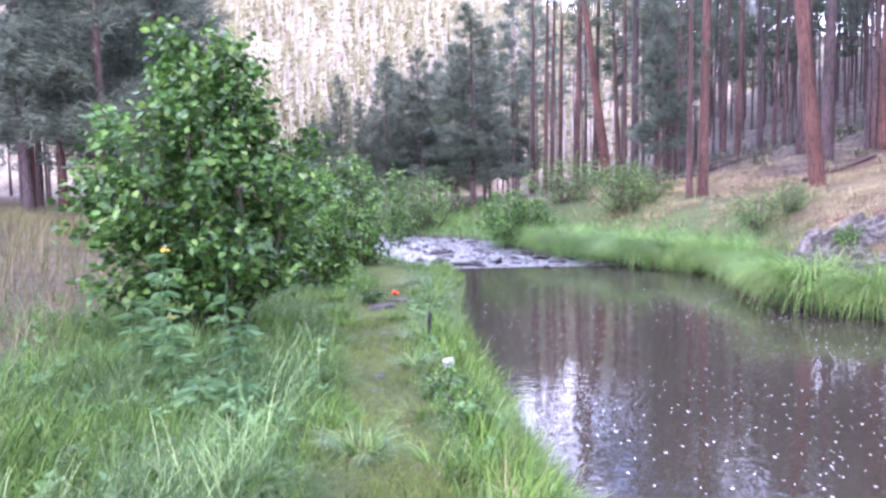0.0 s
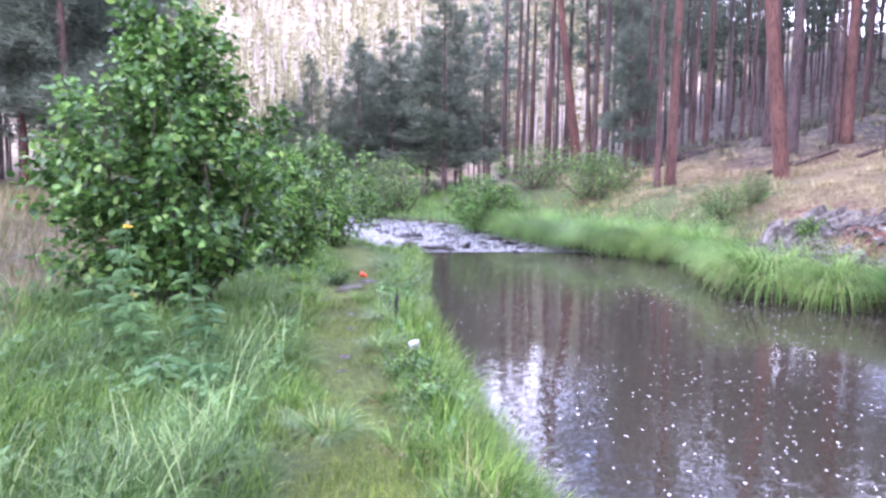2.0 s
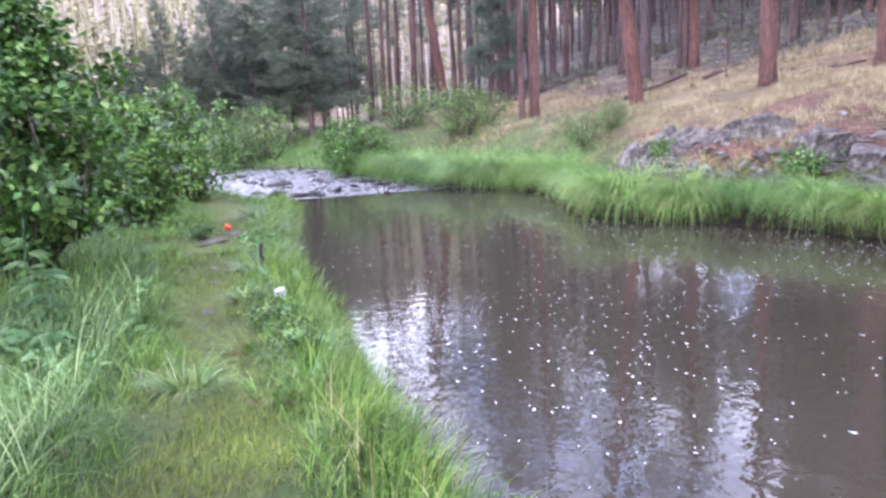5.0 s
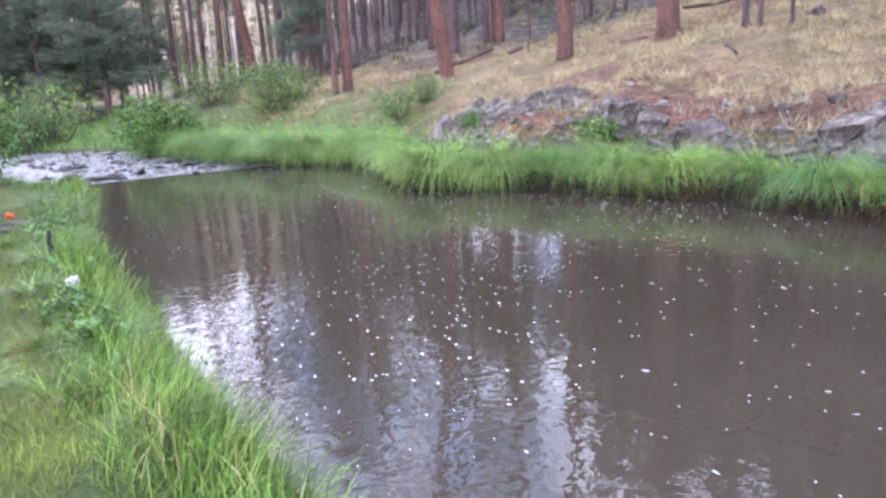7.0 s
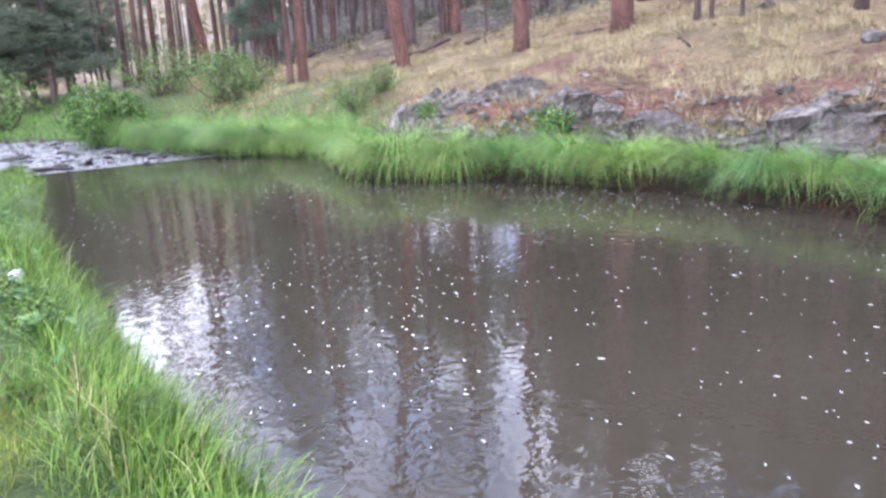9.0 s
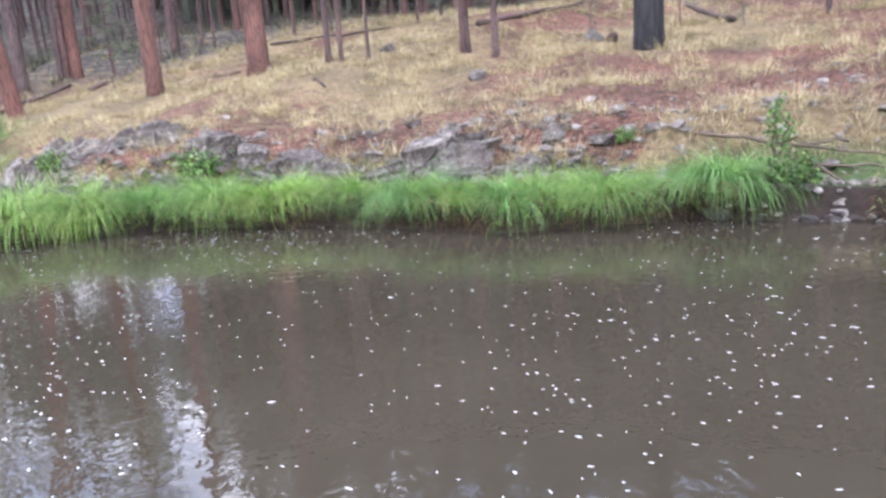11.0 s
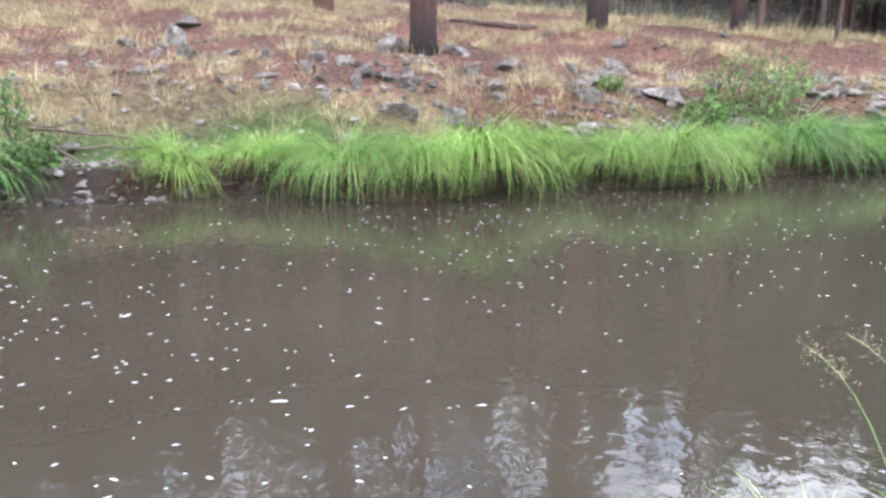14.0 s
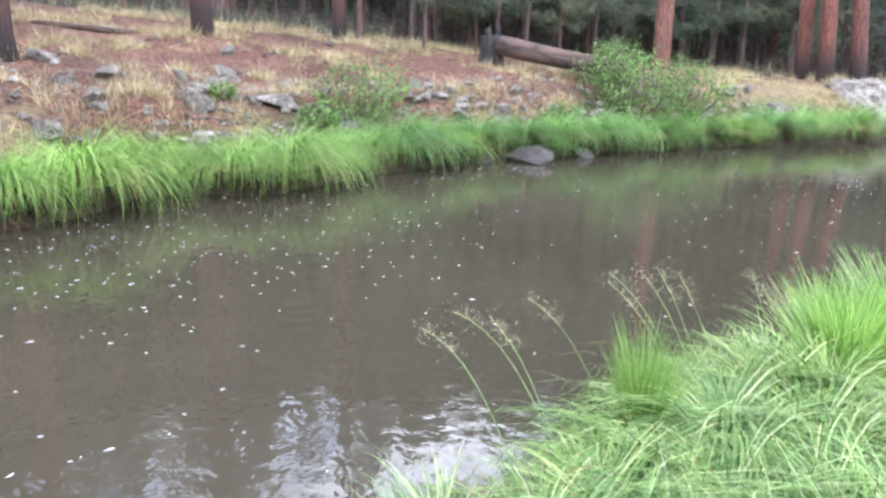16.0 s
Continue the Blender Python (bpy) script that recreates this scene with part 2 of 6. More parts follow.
def make_water():
    m, nt, b = material("brown_water", 0.03)
    pos = coords(nt, stretch=(1, 1, 1))
    silt = noisy(nt, pos, 0.35, 4)
    nt.links.new(ramp(nt, silt, [(0.3, (0.034, 0.0282, 0.0195)), (0.7, (0.047, 0.0395, 0.028))]), b.inputs["Base Color"])
    b.inputs["IOR"].default_value = 1.37
    long_ripple = noisy(nt, coords(nt, stretch=(1.0, 1.0, 1.0)), 2.6, 2, 0.5)
    fine_ripple = noisy(nt, coords(nt, stretch=(1.0, 1.0, 1.0)), 11.0, 2, 0.5)
    bumped(nt, b, maths(nt, "ADD", maths(nt, "MULTIPLY", long_ripple, 0.4), maths(nt, "MULTIPLY", fine_ripple, 0.32)), 0.066, 0.1)
    return m


def make_rapid():
    m, nt, b = material("white_water", 0.12)
    streak = noisy(nt, coords(nt, stretch=(2.0, 1.2, 1)), 8.0, 6, 0.7)
    col = ramp(nt, streak, [(0.38, (0.05, 0.046, 0.042)), (0.52, (0.12, 0.12, 0.124)), (0.68, (0.3, 0.3, 0.315))])
    nt.links.new(col, b.inputs["Base Color"])
    nt.links.new(ramp(nt, streak, [(0.4, 0.08), (0.6, 0.6)]), b.inputs["Roughness"])
    b.inputs["IOR"].default_value = 1.33
    bumped(nt, b, noisy(nt, coords(nt, stretch=(1.5, 1, 1)), 5, 4), 0.7, 0.08)
    return m


def make_bark(name, plate, edge, furrow, scale=9, scorch=0.0):
    m, nt, b = material(name, 0.9)
    vec = coords(nt, True, (1, 1, 0.15))
    v = node(nt, "ShaderNodeTexVoronoi", Scale=scale)
    v.feature = "DISTANCE_TO_EDGE"
    warp = mixed(nt, 0.12, vec, noisy_colour(nt, vec, 6))
    nt.links.new(warp, v.inputs["Vector"])
    grain = noisy(nt, coords(nt, True, (1, 1, 0.4)), 30, 4)
    tone = noisy(nt, coords(nt, True, (1, 1, 0.5)), 1.3, 3)
    col = ramp(nt, maths(nt, "ADD", v.outputs["Distance"], maths(nt, "MULTIPLY", grain, 0.12)), [(0.05, furrow), (0.10, edge), (0.22, plate)])
    col = mixed(nt, 1.0, col, ramp(nt, tone, [(0.3, 0.6), (0.7, 1.3)]), "MULTIPLY")
    col = mixed(nt, 1.0, col, ramp(nt, chance(nt), [(0, (0.75, 0.8, 0.85)), (1, (1.15, 1.0, 0.95))]), "MULTIPLY")
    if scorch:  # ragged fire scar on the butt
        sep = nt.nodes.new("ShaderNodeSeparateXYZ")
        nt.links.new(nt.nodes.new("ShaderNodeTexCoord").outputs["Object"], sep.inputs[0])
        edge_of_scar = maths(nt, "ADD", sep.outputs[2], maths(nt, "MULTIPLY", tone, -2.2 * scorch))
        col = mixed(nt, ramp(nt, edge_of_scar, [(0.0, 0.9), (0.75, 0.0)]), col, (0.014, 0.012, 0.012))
    nt.links.new(col, b.inputs["Base Color"])
    bumped(nt, b, maths(nt, "ADD", v.outputs["Distance"], maths(nt, "MULTIPLY", grain, 0.3)), 0.9, 0.05)
    return m


def noisy_colour(nt, vec, scale):
    n = node(nt, "ShaderNodeTexNoise", Scale=scale, Detail=3)
    nt.links.new(vec, n.inputs["Vector"])
    return n.outputs["Color"]


def make_rock(name, dark, mid, light, moss=(0.16, 0.17, 0.07)):
    m, nt, b = material(name, 0.9)
    vec = coords(nt, True)
    n1, n2, n3 = noisy(nt, vec, 4, 8, 0.75), noisy(nt, vec, 16, 6, 0.75), noisy(nt, vec, 5, 3)
    col = ramp(nt, n1, [(0.3, dark), (0.5, mid), (0.7, light)])
    col = mixed(nt, ramp(nt, n2, [(0.55, 0.0), (0.68, 0.75)]), col, light)
    col = mixed(nt, ramp(nt, n3, [(0.6, 0.0), (0.7, 0.55)]), col, moss)
    col = mixed(nt, 1.0, col, ramp(nt, chance(nt), [(0, 0.7), (1, 1.2)]), "MULTIPLY")
    nt.links.new(col, b.inputs["Base Color"])
    bumped(nt, b, maths(nt, "ADD", n1, maths(nt, "MULTIPLY", n2, 0.5)), 0.9, 0.06)
    return m


def plain(name, colour, rough=0.7, vary=0.2, scale=8):
    m, nt, b = material(name, rough)
    n = noisy(nt, coords(nt, True), scale, 4)
    dark = tuple(c * (1 - vary) for c in colour)
    lit = tuple(min(1, c * (1 + vary)) for c in colour)
    nt.links.new(ramp(nt, n, [(0.3, dark), (0.7, lit)]), b.inputs["Base Color"])
    bumped(nt, b, n, 0.3, 0.01)
    return m


EARTH, WATER, RAPID = make_ground(), make_water(), make_rapid()
# burn at the foot; the plates are darkened to stand in for shade
BARK_SCORCHED_SHADED = make_bark("scorched_bark", (0.14, 0.058, 0.043), (0.09, 0.042, 0.033), (0.028, 0.02, 0.018), 15, 0.3)
BARK = make_bark("pine_bark", (0.2, 0.098, 0.072), (0.125, 0.065, 0.05), (0.05, 0.03, 0.025), 15)
BARK_BROWN = make_bark("brown_bark", (0.15, 0.088, 0.074), (0.10, 0.06, 0.052), (0.04, 0.027, 0.024), 15)
# lifted from its own dark tone to imitate veiling glare over the wood
BARK_DARK_HAZED = make_bark("dark_bark", (0.15, 0.1, 0.088), (0.10, 0.07, 0.063), (0.035, 0.027, 0.025), 14)
BARK_BURNT = make_bark("charred_bark", (0.03, 0.027, 0.027), (0.018, 0.016, 0.016), (0.008, 0.008, 0.008), 7)
SNAG = plain("grey_dead_wood", (0.42, 0.36, 0.32), 0.9, 0.3)
LOG = make_bark("weathered_log", (0.115, 0.074, 0.06), (0.07, 0.048, 0.04), (0.025, 0.026, 0.022), 6)
TWIG = plain("twig_wood", (0.11, 0.08, 0.06), 0.9, 0.3)
# greyed and raised above real needle colour to stand in for haze
NEEDLE_HAZED = leafy("pine_needles", [(0, (0.09, 0.11, 0.075)), (0.5, (0.155, 0.185, 0.125)), (1, (0.24, 0.27, 0.19))], 0.6, 0.38)
# needle colour lightened so the far conifers look sun-washed and hazy
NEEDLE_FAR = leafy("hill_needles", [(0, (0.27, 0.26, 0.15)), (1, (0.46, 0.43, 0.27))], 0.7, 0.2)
LEAF = leafy("alder_leaves", [(0, (0.032, 0.08, 0.015)), (0.5, (0.102, 0.215, 0.038)), (0.85, (0.215, 0.375, 0.068)), (1, (0.38, 0.52, 0.12))], 0.38, 0.35, spec=0.5)
WILLOW = leafy("willow_leaves", [(0, (0.085, 0.17, 0.042)), (1, (0.23, 0.36, 0.105))], 0.5, 0.35)
GRASS = leafy("meadow_grass", [(0, (0.028, 0.066, 0.01)), (0.45, (0.108, 0.205, 0.028)), (0.85, (0.225, 0.36, 0.062)), (0.96, (0.28, 0.38, 0.09)), (1, (0.4, 0.38, 0.2))], 0.5, 0.3, spec=0.25)
TRODDEN = leafy("trodden_grass", [(0, (0.05, 0.085, 0.01)), (0.6, (0.145, 0.2, 0.026)), (1, (0.28, 0.3, 0.06))], 0.6, 0.2, spec=0.2)
ROOT = leafy("hanging_roots", [(0, (0.03, 0.017, 0.011)), (0.7, (0.10, 0.055, 0.03)), (1, (0.24, 0.15, 0.075))], 0.8, 0.1, spec=0.2)
LONG = leafy("long_grass_blades", [(0, (0.024, 0.064, 0.013)), (0.55, (0.09, 0.175, 0.034)), (0.87, (0.22, 0.35, 0.1)), (1, (0.42, 0.5, 0.22))], 0.4, 0.25)
SEDGE = leafy("sedge_blades", [(0, (0.055, 0.12, 0.02)), (0.3, (0.15, 0.28, 0.045)), (0.6, (0.235, 0.42, 0.09)), (0.92, (0.39, 0.56, 0.2)), (1, (0.55, 0.50, 0.28))], 0.45, 0.4, each=((0.62, 0.75, 0.84), (1.14, 1.04, 0.85)))
FRESH = leafy("fresh_upright_blades", [(0, (0.07, 0.15, 0.02)), (0.5, (0.19, 0.34, 0.06)), (1, (0.38, 0.52, 0.15))], 0.45, 0.4)
POOL_SEDGE = leafy("pool_sedge_blades", [(0, (0.045, 0.10, 0.02)), (0.4, (0.14, 0.26, 0.06)), (0.8, (0.32, 0.45, 0.15)), (0.95, (0.5, 0.58, 0.3)), (1, (0.58, 0.52, 0.32))], 0.4, 0.35, spec=0.5, each=((0.8, 0.9, 1.0), (1.15, 1.08, 0.9)))
THATCH = leafy("dead_blades", [(0, (0.13, 0.08, 0.04)), (0.6, (0.28, 0.19, 0.09)), (1, (0.42, 0.32, 0.17))], 0.8, 0.15)
STRAW = leafy("dry_grass", [(0, (0.2, 0.145, 0.07)), (0.5, (0.46, 0.37, 0.19)), (1, (0.72, 0.63, 0.40))], 0.7, 0.3)
TAN_WEED = leafy("olive_tan_weeds", [(0, (0.055, 0.065, 0.022)), (0.5, (0.115, 0.13, 0.05)), (1, (0.24, 0.22, 0.11))], 0.7, 0.25, spec=0.2)
BRUSH = leafy("dead_brush", [(0, (0.06, 0.055, 0.052)), (0.4, (0.13, 0.115, 0.10)), (0.75, (0.13, 0.16, 0.09)), (1, (0.34, 0.29, 0.19))], 0.8, 0.15, spec=0.2)
WEED = leafy("grey_green_weed", [(0, (0.085, 0.175, 0.06)), (1, (0.2, 0.33, 0.135))], 0.5, 0.3)
ROCK = make_rock("grey_rock", (0.046, 0.038, 0.033), (0.165, 0.142, 0.125), (0.42, 0.39, 0.355))
CRAG = make_rock("bedrock", (0.028, 0.023, 0.021), (0.09, 0.074, 0.066), (0.22, 0.195, 0.175), (0.10, 0.075, 0.05))
LEDGE = make_rock("ledge_rock", (0.026, 0.021, 0.018), (0.1, 0.083, 0.07), (0.38, 0.345, 0.30), (0.17, 0.125, 0.075))
WET_ROCK = make_rock("wet_stone", (0.03, 0.027, 0.027), (0.075, 0.065, 0.06), (0.15, 0.135, 0.125), (0.07, 0.07, 0.05))
FOAM = plain("foam", (0.42, 0.41, 0.4), 0.6, 0.08)
YELLOW = plain("yellow_petals", (0.75, 0.52, 0.02), 0.6, 0.15)
RED = plain("orange_red_plastic", (0.85, 0.10, 0.03), 0.4, 0.05)
WHITE = plain("white_paper", (0.5, 0.49, 0.48), 0.6, 0.08)
SEED = plain("seed_heads", (0.22, 0.2, 0.11), 0.8, 0.3)

# ---------------------------------------------------------------- mesh helpers
rng = np.random.default_rng(7)


class Bag:
    """Gathers the faces of one mesh."""

    def __init__(self):
        self.v, self.q, self.t, self.n = [], [], [], 0

    def add(self, v, q=None, t=None):
        v = np.asarray(v, float).reshape(-1, 3)
        if q is not None and len(q):
            self.q.append(np.asarray(q, int) + self.n)
        if t is not None and len(t):
            self.t.append(np.asarray(t, int) + self.n)
        self.v.append(v)
        self.n += len(v)
        return self

    def mesh(self, name, mat, smooth_faces=True):
        v = np.concatenate(self.v)
        q = np.concatenate(self.q) if self.q else np.zeros((0, 4), int)
        t = np.concatenate(self.t) if self.t else np.zeros((0, 3), int)
        me = bpy.data.meshes.new(name)
        me.vertices.add(len(v))
        me.vertices.foreach_set("co", v.ravel())
        loops = np.concatenate([q.ravel(), t.ravel()])
        me.loops.add(len(loops))
        me.loops.foreach_set("vertex_index", loops.astype(np.int32))
        me.polygons.add(len(q) + len(t))
        starts = np.concatenate([np.arange(len(q)) * 4, len(q) * 4 + np.arange(len(t)) * 3])
        me.polygons.foreach_set("loop_start", starts.astype(np.int32))
        me.polygons.foreach_set("use_smooth", np.full(len(q) + len(t), smooth_faces))
        me.update(calc_edges=True)
        me.validate()
        me.materials.append(mat)
        return me


def part(name, data, parent, label=""):
    ob = new(name, data)
    ob.parent = parent
    return tagged(ob, label) if label else ob


def tube(bag, pts, radii, sides=7, rough=0.0, cap=True):
    """A round, tapering limb along pts."""
    pts, radii = np.asarray(pts, float), np.asarray(radii, float)
    way = np.gradient(pts, axis=0)
    way /= np.linalg.norm(way, axis=1)[:, None] + 1e-9
    ref = np.where(np.abs(way[:, 2:3]) > 0.9, [[1.0, 0, 0]], [[0, 0, 1.0]])
    a = np.cross(ref, way)
    a /= np.linalg.norm(a, axis=1)[:, None] + 1e-9
    b = np.cross(way, a)
    th = np.linspace(0, 2 * np.pi, sides, endpoint=False)
    r = radii[:, None] * (1 + rough * rng.uniform(-1, 1, (len(pts), sides)))
    ring = pts[:, None] + r[..., None] * (np.cos(th)[None, :, None] * a[:, None] + np.sin(th)[None, :, None] * b[:, None])
    i, j = np.meshgrid(np.arange(len(pts) - 1), np.arange(sides), indexing="ij")
    k = (j + 1) % sides
    quads = np.stack([i * sides + j, i * sides + k, (i + 1) * sides + k, (i + 1) * sides + j], -1).reshape(-1, 4)
    v = ring.reshape(-1, 3)
    tris = []
    if cap:
        v = np.concatenate([v, pts[-1:], pts[:1]])
        top, low = len(v) - 2, len(v) - 1
        last = (len(pts) - 1) * sides
        tris = [(last + j, last + (j + 1) % sides, top) for j in range(sides)] + [((j + 1) % sides, j, low) for j in range(sides)]
    bag.add(v, quads, tris)


def blades(bag, base, az, length, width, lean, bend, segs=3):
    """Grass blades: they start lean radians off the upright and turn bend radians further on the way to the tip."""
    n = len(base)
    base = np.asarray(base, float)
    az, length, width, lean, bend = (np.broadcast_to(np.asarray(k, float), (n,)) for k in (az, length, width, lean, bend))
    d = np.stack([np.cos(az), np.sin(az), np.zeros(n)], -1)
    tw = az + np.pi / 2 + rng.normal(0, 0.5, n)
    side = np.stack([np.cos(tw), np.sin(tw), np.zeros(n)], -1)
    p, rows = base.copy(), []
    for k in range(segs + 1):
        s = k / segs
        if k < segs:
            half = (width * (1 - 0.75 * s ** 1.5) / 2)[:, None] * side
            rows += [p - half, p + half]
        else:
            rows += [p]
        th = lean + bend * (s + 0.5 / segs)
        p = p + (length / segs)[:, None] * (np.sin(th)[:, None] * d + np.cos(th)[:, None] * [0, 0, 1.0])
    m = 2 * segs + 1
    v = np.stack(rows, 1).reshape(-1, 3)
    o = np.arange(n)[:, None] * m
    q = np.concatenate([o + np.array([[2 * k, 2 * k + 1, 2 * k + 3, 2 * k + 2]]) for k in range(segs - 1)]) if segs > 1 else None
    bag.add(v, q, o + np.array([[2 * segs - 2, 2 * segs - 1, 2 * segs]]))


def leaves(bag, at, out, size, aspect=0.6, curl=0.25, up=0.35):
    """Pointed leaves at the points at, that grow along out."""
    n = len(at)
    at, out = np.asarray(at, float), np.asarray(out, float)
    out = out / (np.linalg.norm(out, axis=1)[:, None] + 1e-9)
    nor = rng.normal(0, 1, (n, 3)) * 0.55 + [0, 0, 1.0]
    side = np.cross(out, nor)
    side /= np.linalg.norm(side, axis=1)[:, None] + 1e-9
    nor = np.cross(side, out)
    size = np.broadcast_to(size, (n,))[:, None]
    w = size * aspect / 2
    c = curl * size
    v = np.stack([at, at + out * size * 0.3 - side * w - nor * c * 0.05, at + out * size * 0.3 + side * w - nor * c * 0.05, at + out * size * 0.32 + nor * c * -0.45,
                  at + out * size * 0.68 - side * w * 0.75 - nor * c * 0.35, at + out * size * 0.68 + side * w * 0.75 - nor * c * 0.35, at + out * size - nor * c], 1).reshape(-1, 3)
    o = np.arange(n)[:, None] * 7
    bag.add(v, np.concatenate([o + np.array([[1, 3, 6, 4]]), o + np.array([[3, 2, 5, 6]])]), np.concatenate([o + np.array([[0, 3, 1]]), o + np.array([[0, 2, 3]])]))


def ground_z(x, y):
    return float(land(x, y))


def upright(x, y, turn=0, scale=1.0, dz=0.0, lean=0, lean_turn=0):
    return pose(x, y, ground_z(x, y) + dz) @ pose(0, 0, 0, 0, 0, lean_turn) @ pose(0, 0, 0, 0, lean, 0) @ pose(0, 0, 0, 0, 0, turn - lean_turn) @ Matrix.Diagonal((scale, scale, scale, 1))


def place(ob, m):
    ob.matrix_basis = m
    return ob


def repeat(ob, m):
    """A copy of a thing that keeps the scale in m."""
    made = copy_thing(ob, Matrix.Identity(4))
    made.matrix_basis = m
    return made


# ---------------------------------------------------------------- ground, water
def axis(n, lo, hi, mid, b=6.0):
    u = np.linspace(-1, 1, n)
    s = np.sinh(b * u) / math.sinh(b)
    return np.where(s < 0, mid + s * (mid - lo), mid + s * (hi - mid))


def make_land():
    xs, ys = axis(350, -420, 420, 4.2), axis(390, -300, 520, 4.0)
    gx, gy = np.meshgrid(xs, ys, indexing="ij")
    z = land(gx, gy)
    bag = Bag()
    i, j = np.meshgrid(np.arange(len(xs) - 1), np.arange(len(ys) - 1), indexing="ij")
    w = len(ys)
    bag.add(np.stack([gx, gy, z], -1), np.stack([i * w + j, (i + 1) * w + j, (i + 1) * w + j + 1, i * w + j + 1], -1).reshape(-1, 4))
    me = bag.mesh("ground", EARTH)
    x, y = gx.ravel(), gy.ravel()
    df, dn = bank_far(x, y), bank_near(x, y)
    s = df - shelf(y)
    path = 1 - smooth(0.22, 0.42, np.abs(x - path_x(y)) + 0.1 * wob(x, y, 4.0, 1.0))
    green = np.where(df > 0, 1 - smooth(0.2, 0.9, s + 0.35 * wob(x, y, 1.4, 2.0)), 1 - 0.6 * smooth(3.2, 4.4, dn + 0.6 * wob(x, y, 0.8, 1.0)))
    green = np.where((df > 0) & (y > 17), np.maximum(green, 0.75 * (1 - smooth(1.5, 4, s))), green)
    mud = np.where((df > 0) | (dn > 0), np.maximum(1 - smooth(0.02, 0.18, np.maximum(df, dn)), 0.0), 1.0)
    mud = np.where(df > 0, np.maximum(mud, 1 - smooth(0.12, 0.34, df)), mud)
    mud = np.maximum(mud, 0.05 * path)
    green = np.where((dn > 0) & (dn < 4), green * (1 - 0.12 * path), green)
    duff = np.clip(0.36 + 0.35 * wob(x, y, 0.45, 6.0) + 0.4 * (1 - smooth(4, 6, np.hypot(x - 11.5, (y + 2.2) * 0.8))) - 0.18 * smooth(2, 6, y) - 0.1 * smooth(8, 14, y) * smooth(1, 3, s), 0, 1)
    duff = np.maximum(duff, 0.62 * (1 - smooth(1.2, 2.6, s)) * (df > 0) * smooth(-15, -12, y) * (1 - smooth(13, 16, y)) * np.maximum(smooth(2.0, 3.5, y), smooth(2.2, 4.0, -y)))
    duff = duff * np.where((y > -3) & (y < 3), 0.25 + 0.75 * smooth(1.0, 2.2, s), 1.0)
    duff = np.where(dn > 0, 0.55, duff)
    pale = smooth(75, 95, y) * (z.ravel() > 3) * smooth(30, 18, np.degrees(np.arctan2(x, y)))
    # the same painted shade is laid over the back of the near meadow
    wood = np.maximum(wooded(x, y) * (df > 0), 0.8 * smooth(10, 15, dn + 1.5 * wob(x, y, 0.5, 3.0))) * (1 - pale)
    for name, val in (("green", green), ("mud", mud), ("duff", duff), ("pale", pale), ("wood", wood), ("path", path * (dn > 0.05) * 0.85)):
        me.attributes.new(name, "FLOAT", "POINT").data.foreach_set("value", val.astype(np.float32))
    return tagged(new("ground", me), "canyon floor of green bank, straw slope and pale far hillside", "ground", kind="structure")


def path_x(y):
    return np.interp(y, [-6, 0, 2, 3.4, 4.6, 6.3, 8.0, 9.8, 12, 16], [-0.5, -0.2, -0.2, -0.27, -0.36, -0.6, -0.82, -0.75, -0.7, -1.8])


def strip(name, ys, mat, label, lift, across=24):
    """Water between the banks, a little under them."""
    a, b = near_edge(ys) - 0.7, far_edge(ys) + 0.7
    u = np.linspace(0, 1, across)
    x = a[:, None] + (b - a)[:, None] * u
    y = np.repeat(ys[:, None], across, 1)
    z = lift(x, y)
    i, j = np.meshgrid(np.arange(len(ys) - 1), np.arange(across - 1), indexing="ij")
    bag = Bag().add(np.stack([x, y, z], -1), np.stack([i * across + j, i * across + j + 1, (i + 1) * across + j + 1, (i + 1) * across + j], -1).reshape(-1, 4))
    return tagged(new(name, bag.mesh(name, mat)), label, "water", kind="structure")


make_land()
strip("water", np.linspace(-60, 15.2, 260), WATER, "still muddy brown creek pool with small ripples", lambda x, y: 0 * x + 0.008 * smooth(13, 15.2, y) * wob(x, y, 5, 1.0))
strip("rapid", np.linspace(15.15, 60, 300), RAPID, "shallow white riffle running over dark stones",
      lambda x, y: 0.006 + 0.16 * smooth(15.3, 20, y) + 0.2 * smooth(20, 60, y) + smooth(15.2, 16.2, y) * (0.03 * wob(x, y, 3.1, 2.0) + 0.02 * wob(x, y, 7.3, 4.0)), 60)

# ---------------------------------------------------------------- pines
def bent(height, n, sway):
    z = np.linspace(0, height, n)
    k = rng.uniform(-1, 1, 4) * sway
    return np.stack([k[0] * np.sin(z / height * 2.2) + k[1] * (z / height) ** 2, k[2] * np.sin(z / height * 2.6) + k[3] * (z / height) ** 2, z], -1)


def needle_tufts(bag, at, out, count, long, wide, spread=0.9):
    """Bunches of needles round twig ends."""
    n = len(at)
    a = np.repeat(at, count, 0)
    d = np.repeat(out, count, 0) + rng.normal(0, 1, (n * count, 3)) * [spread, spread, spread * 0.6]
    d /= np.linalg.norm(d, axis=1)[:, None]
    ln = long * rng.uniform(0.6, 1.2, (n * count, 1))
    side = np.cross(d, rng.normal(0, 1, (n * count, 3)))
    side /= np.linalg.norm(side, axis=1)[:, None] + 1e-9
    a = a + rng.normal(0, long * 0.25, a.shape)
    v = np.stack([a - side * wide / 2, a + side * wide / 2, a + d * ln], 1).reshape(-1, 3)
    bag.add(v, None, np.arange(n * count * 3).reshape(-1, 3))


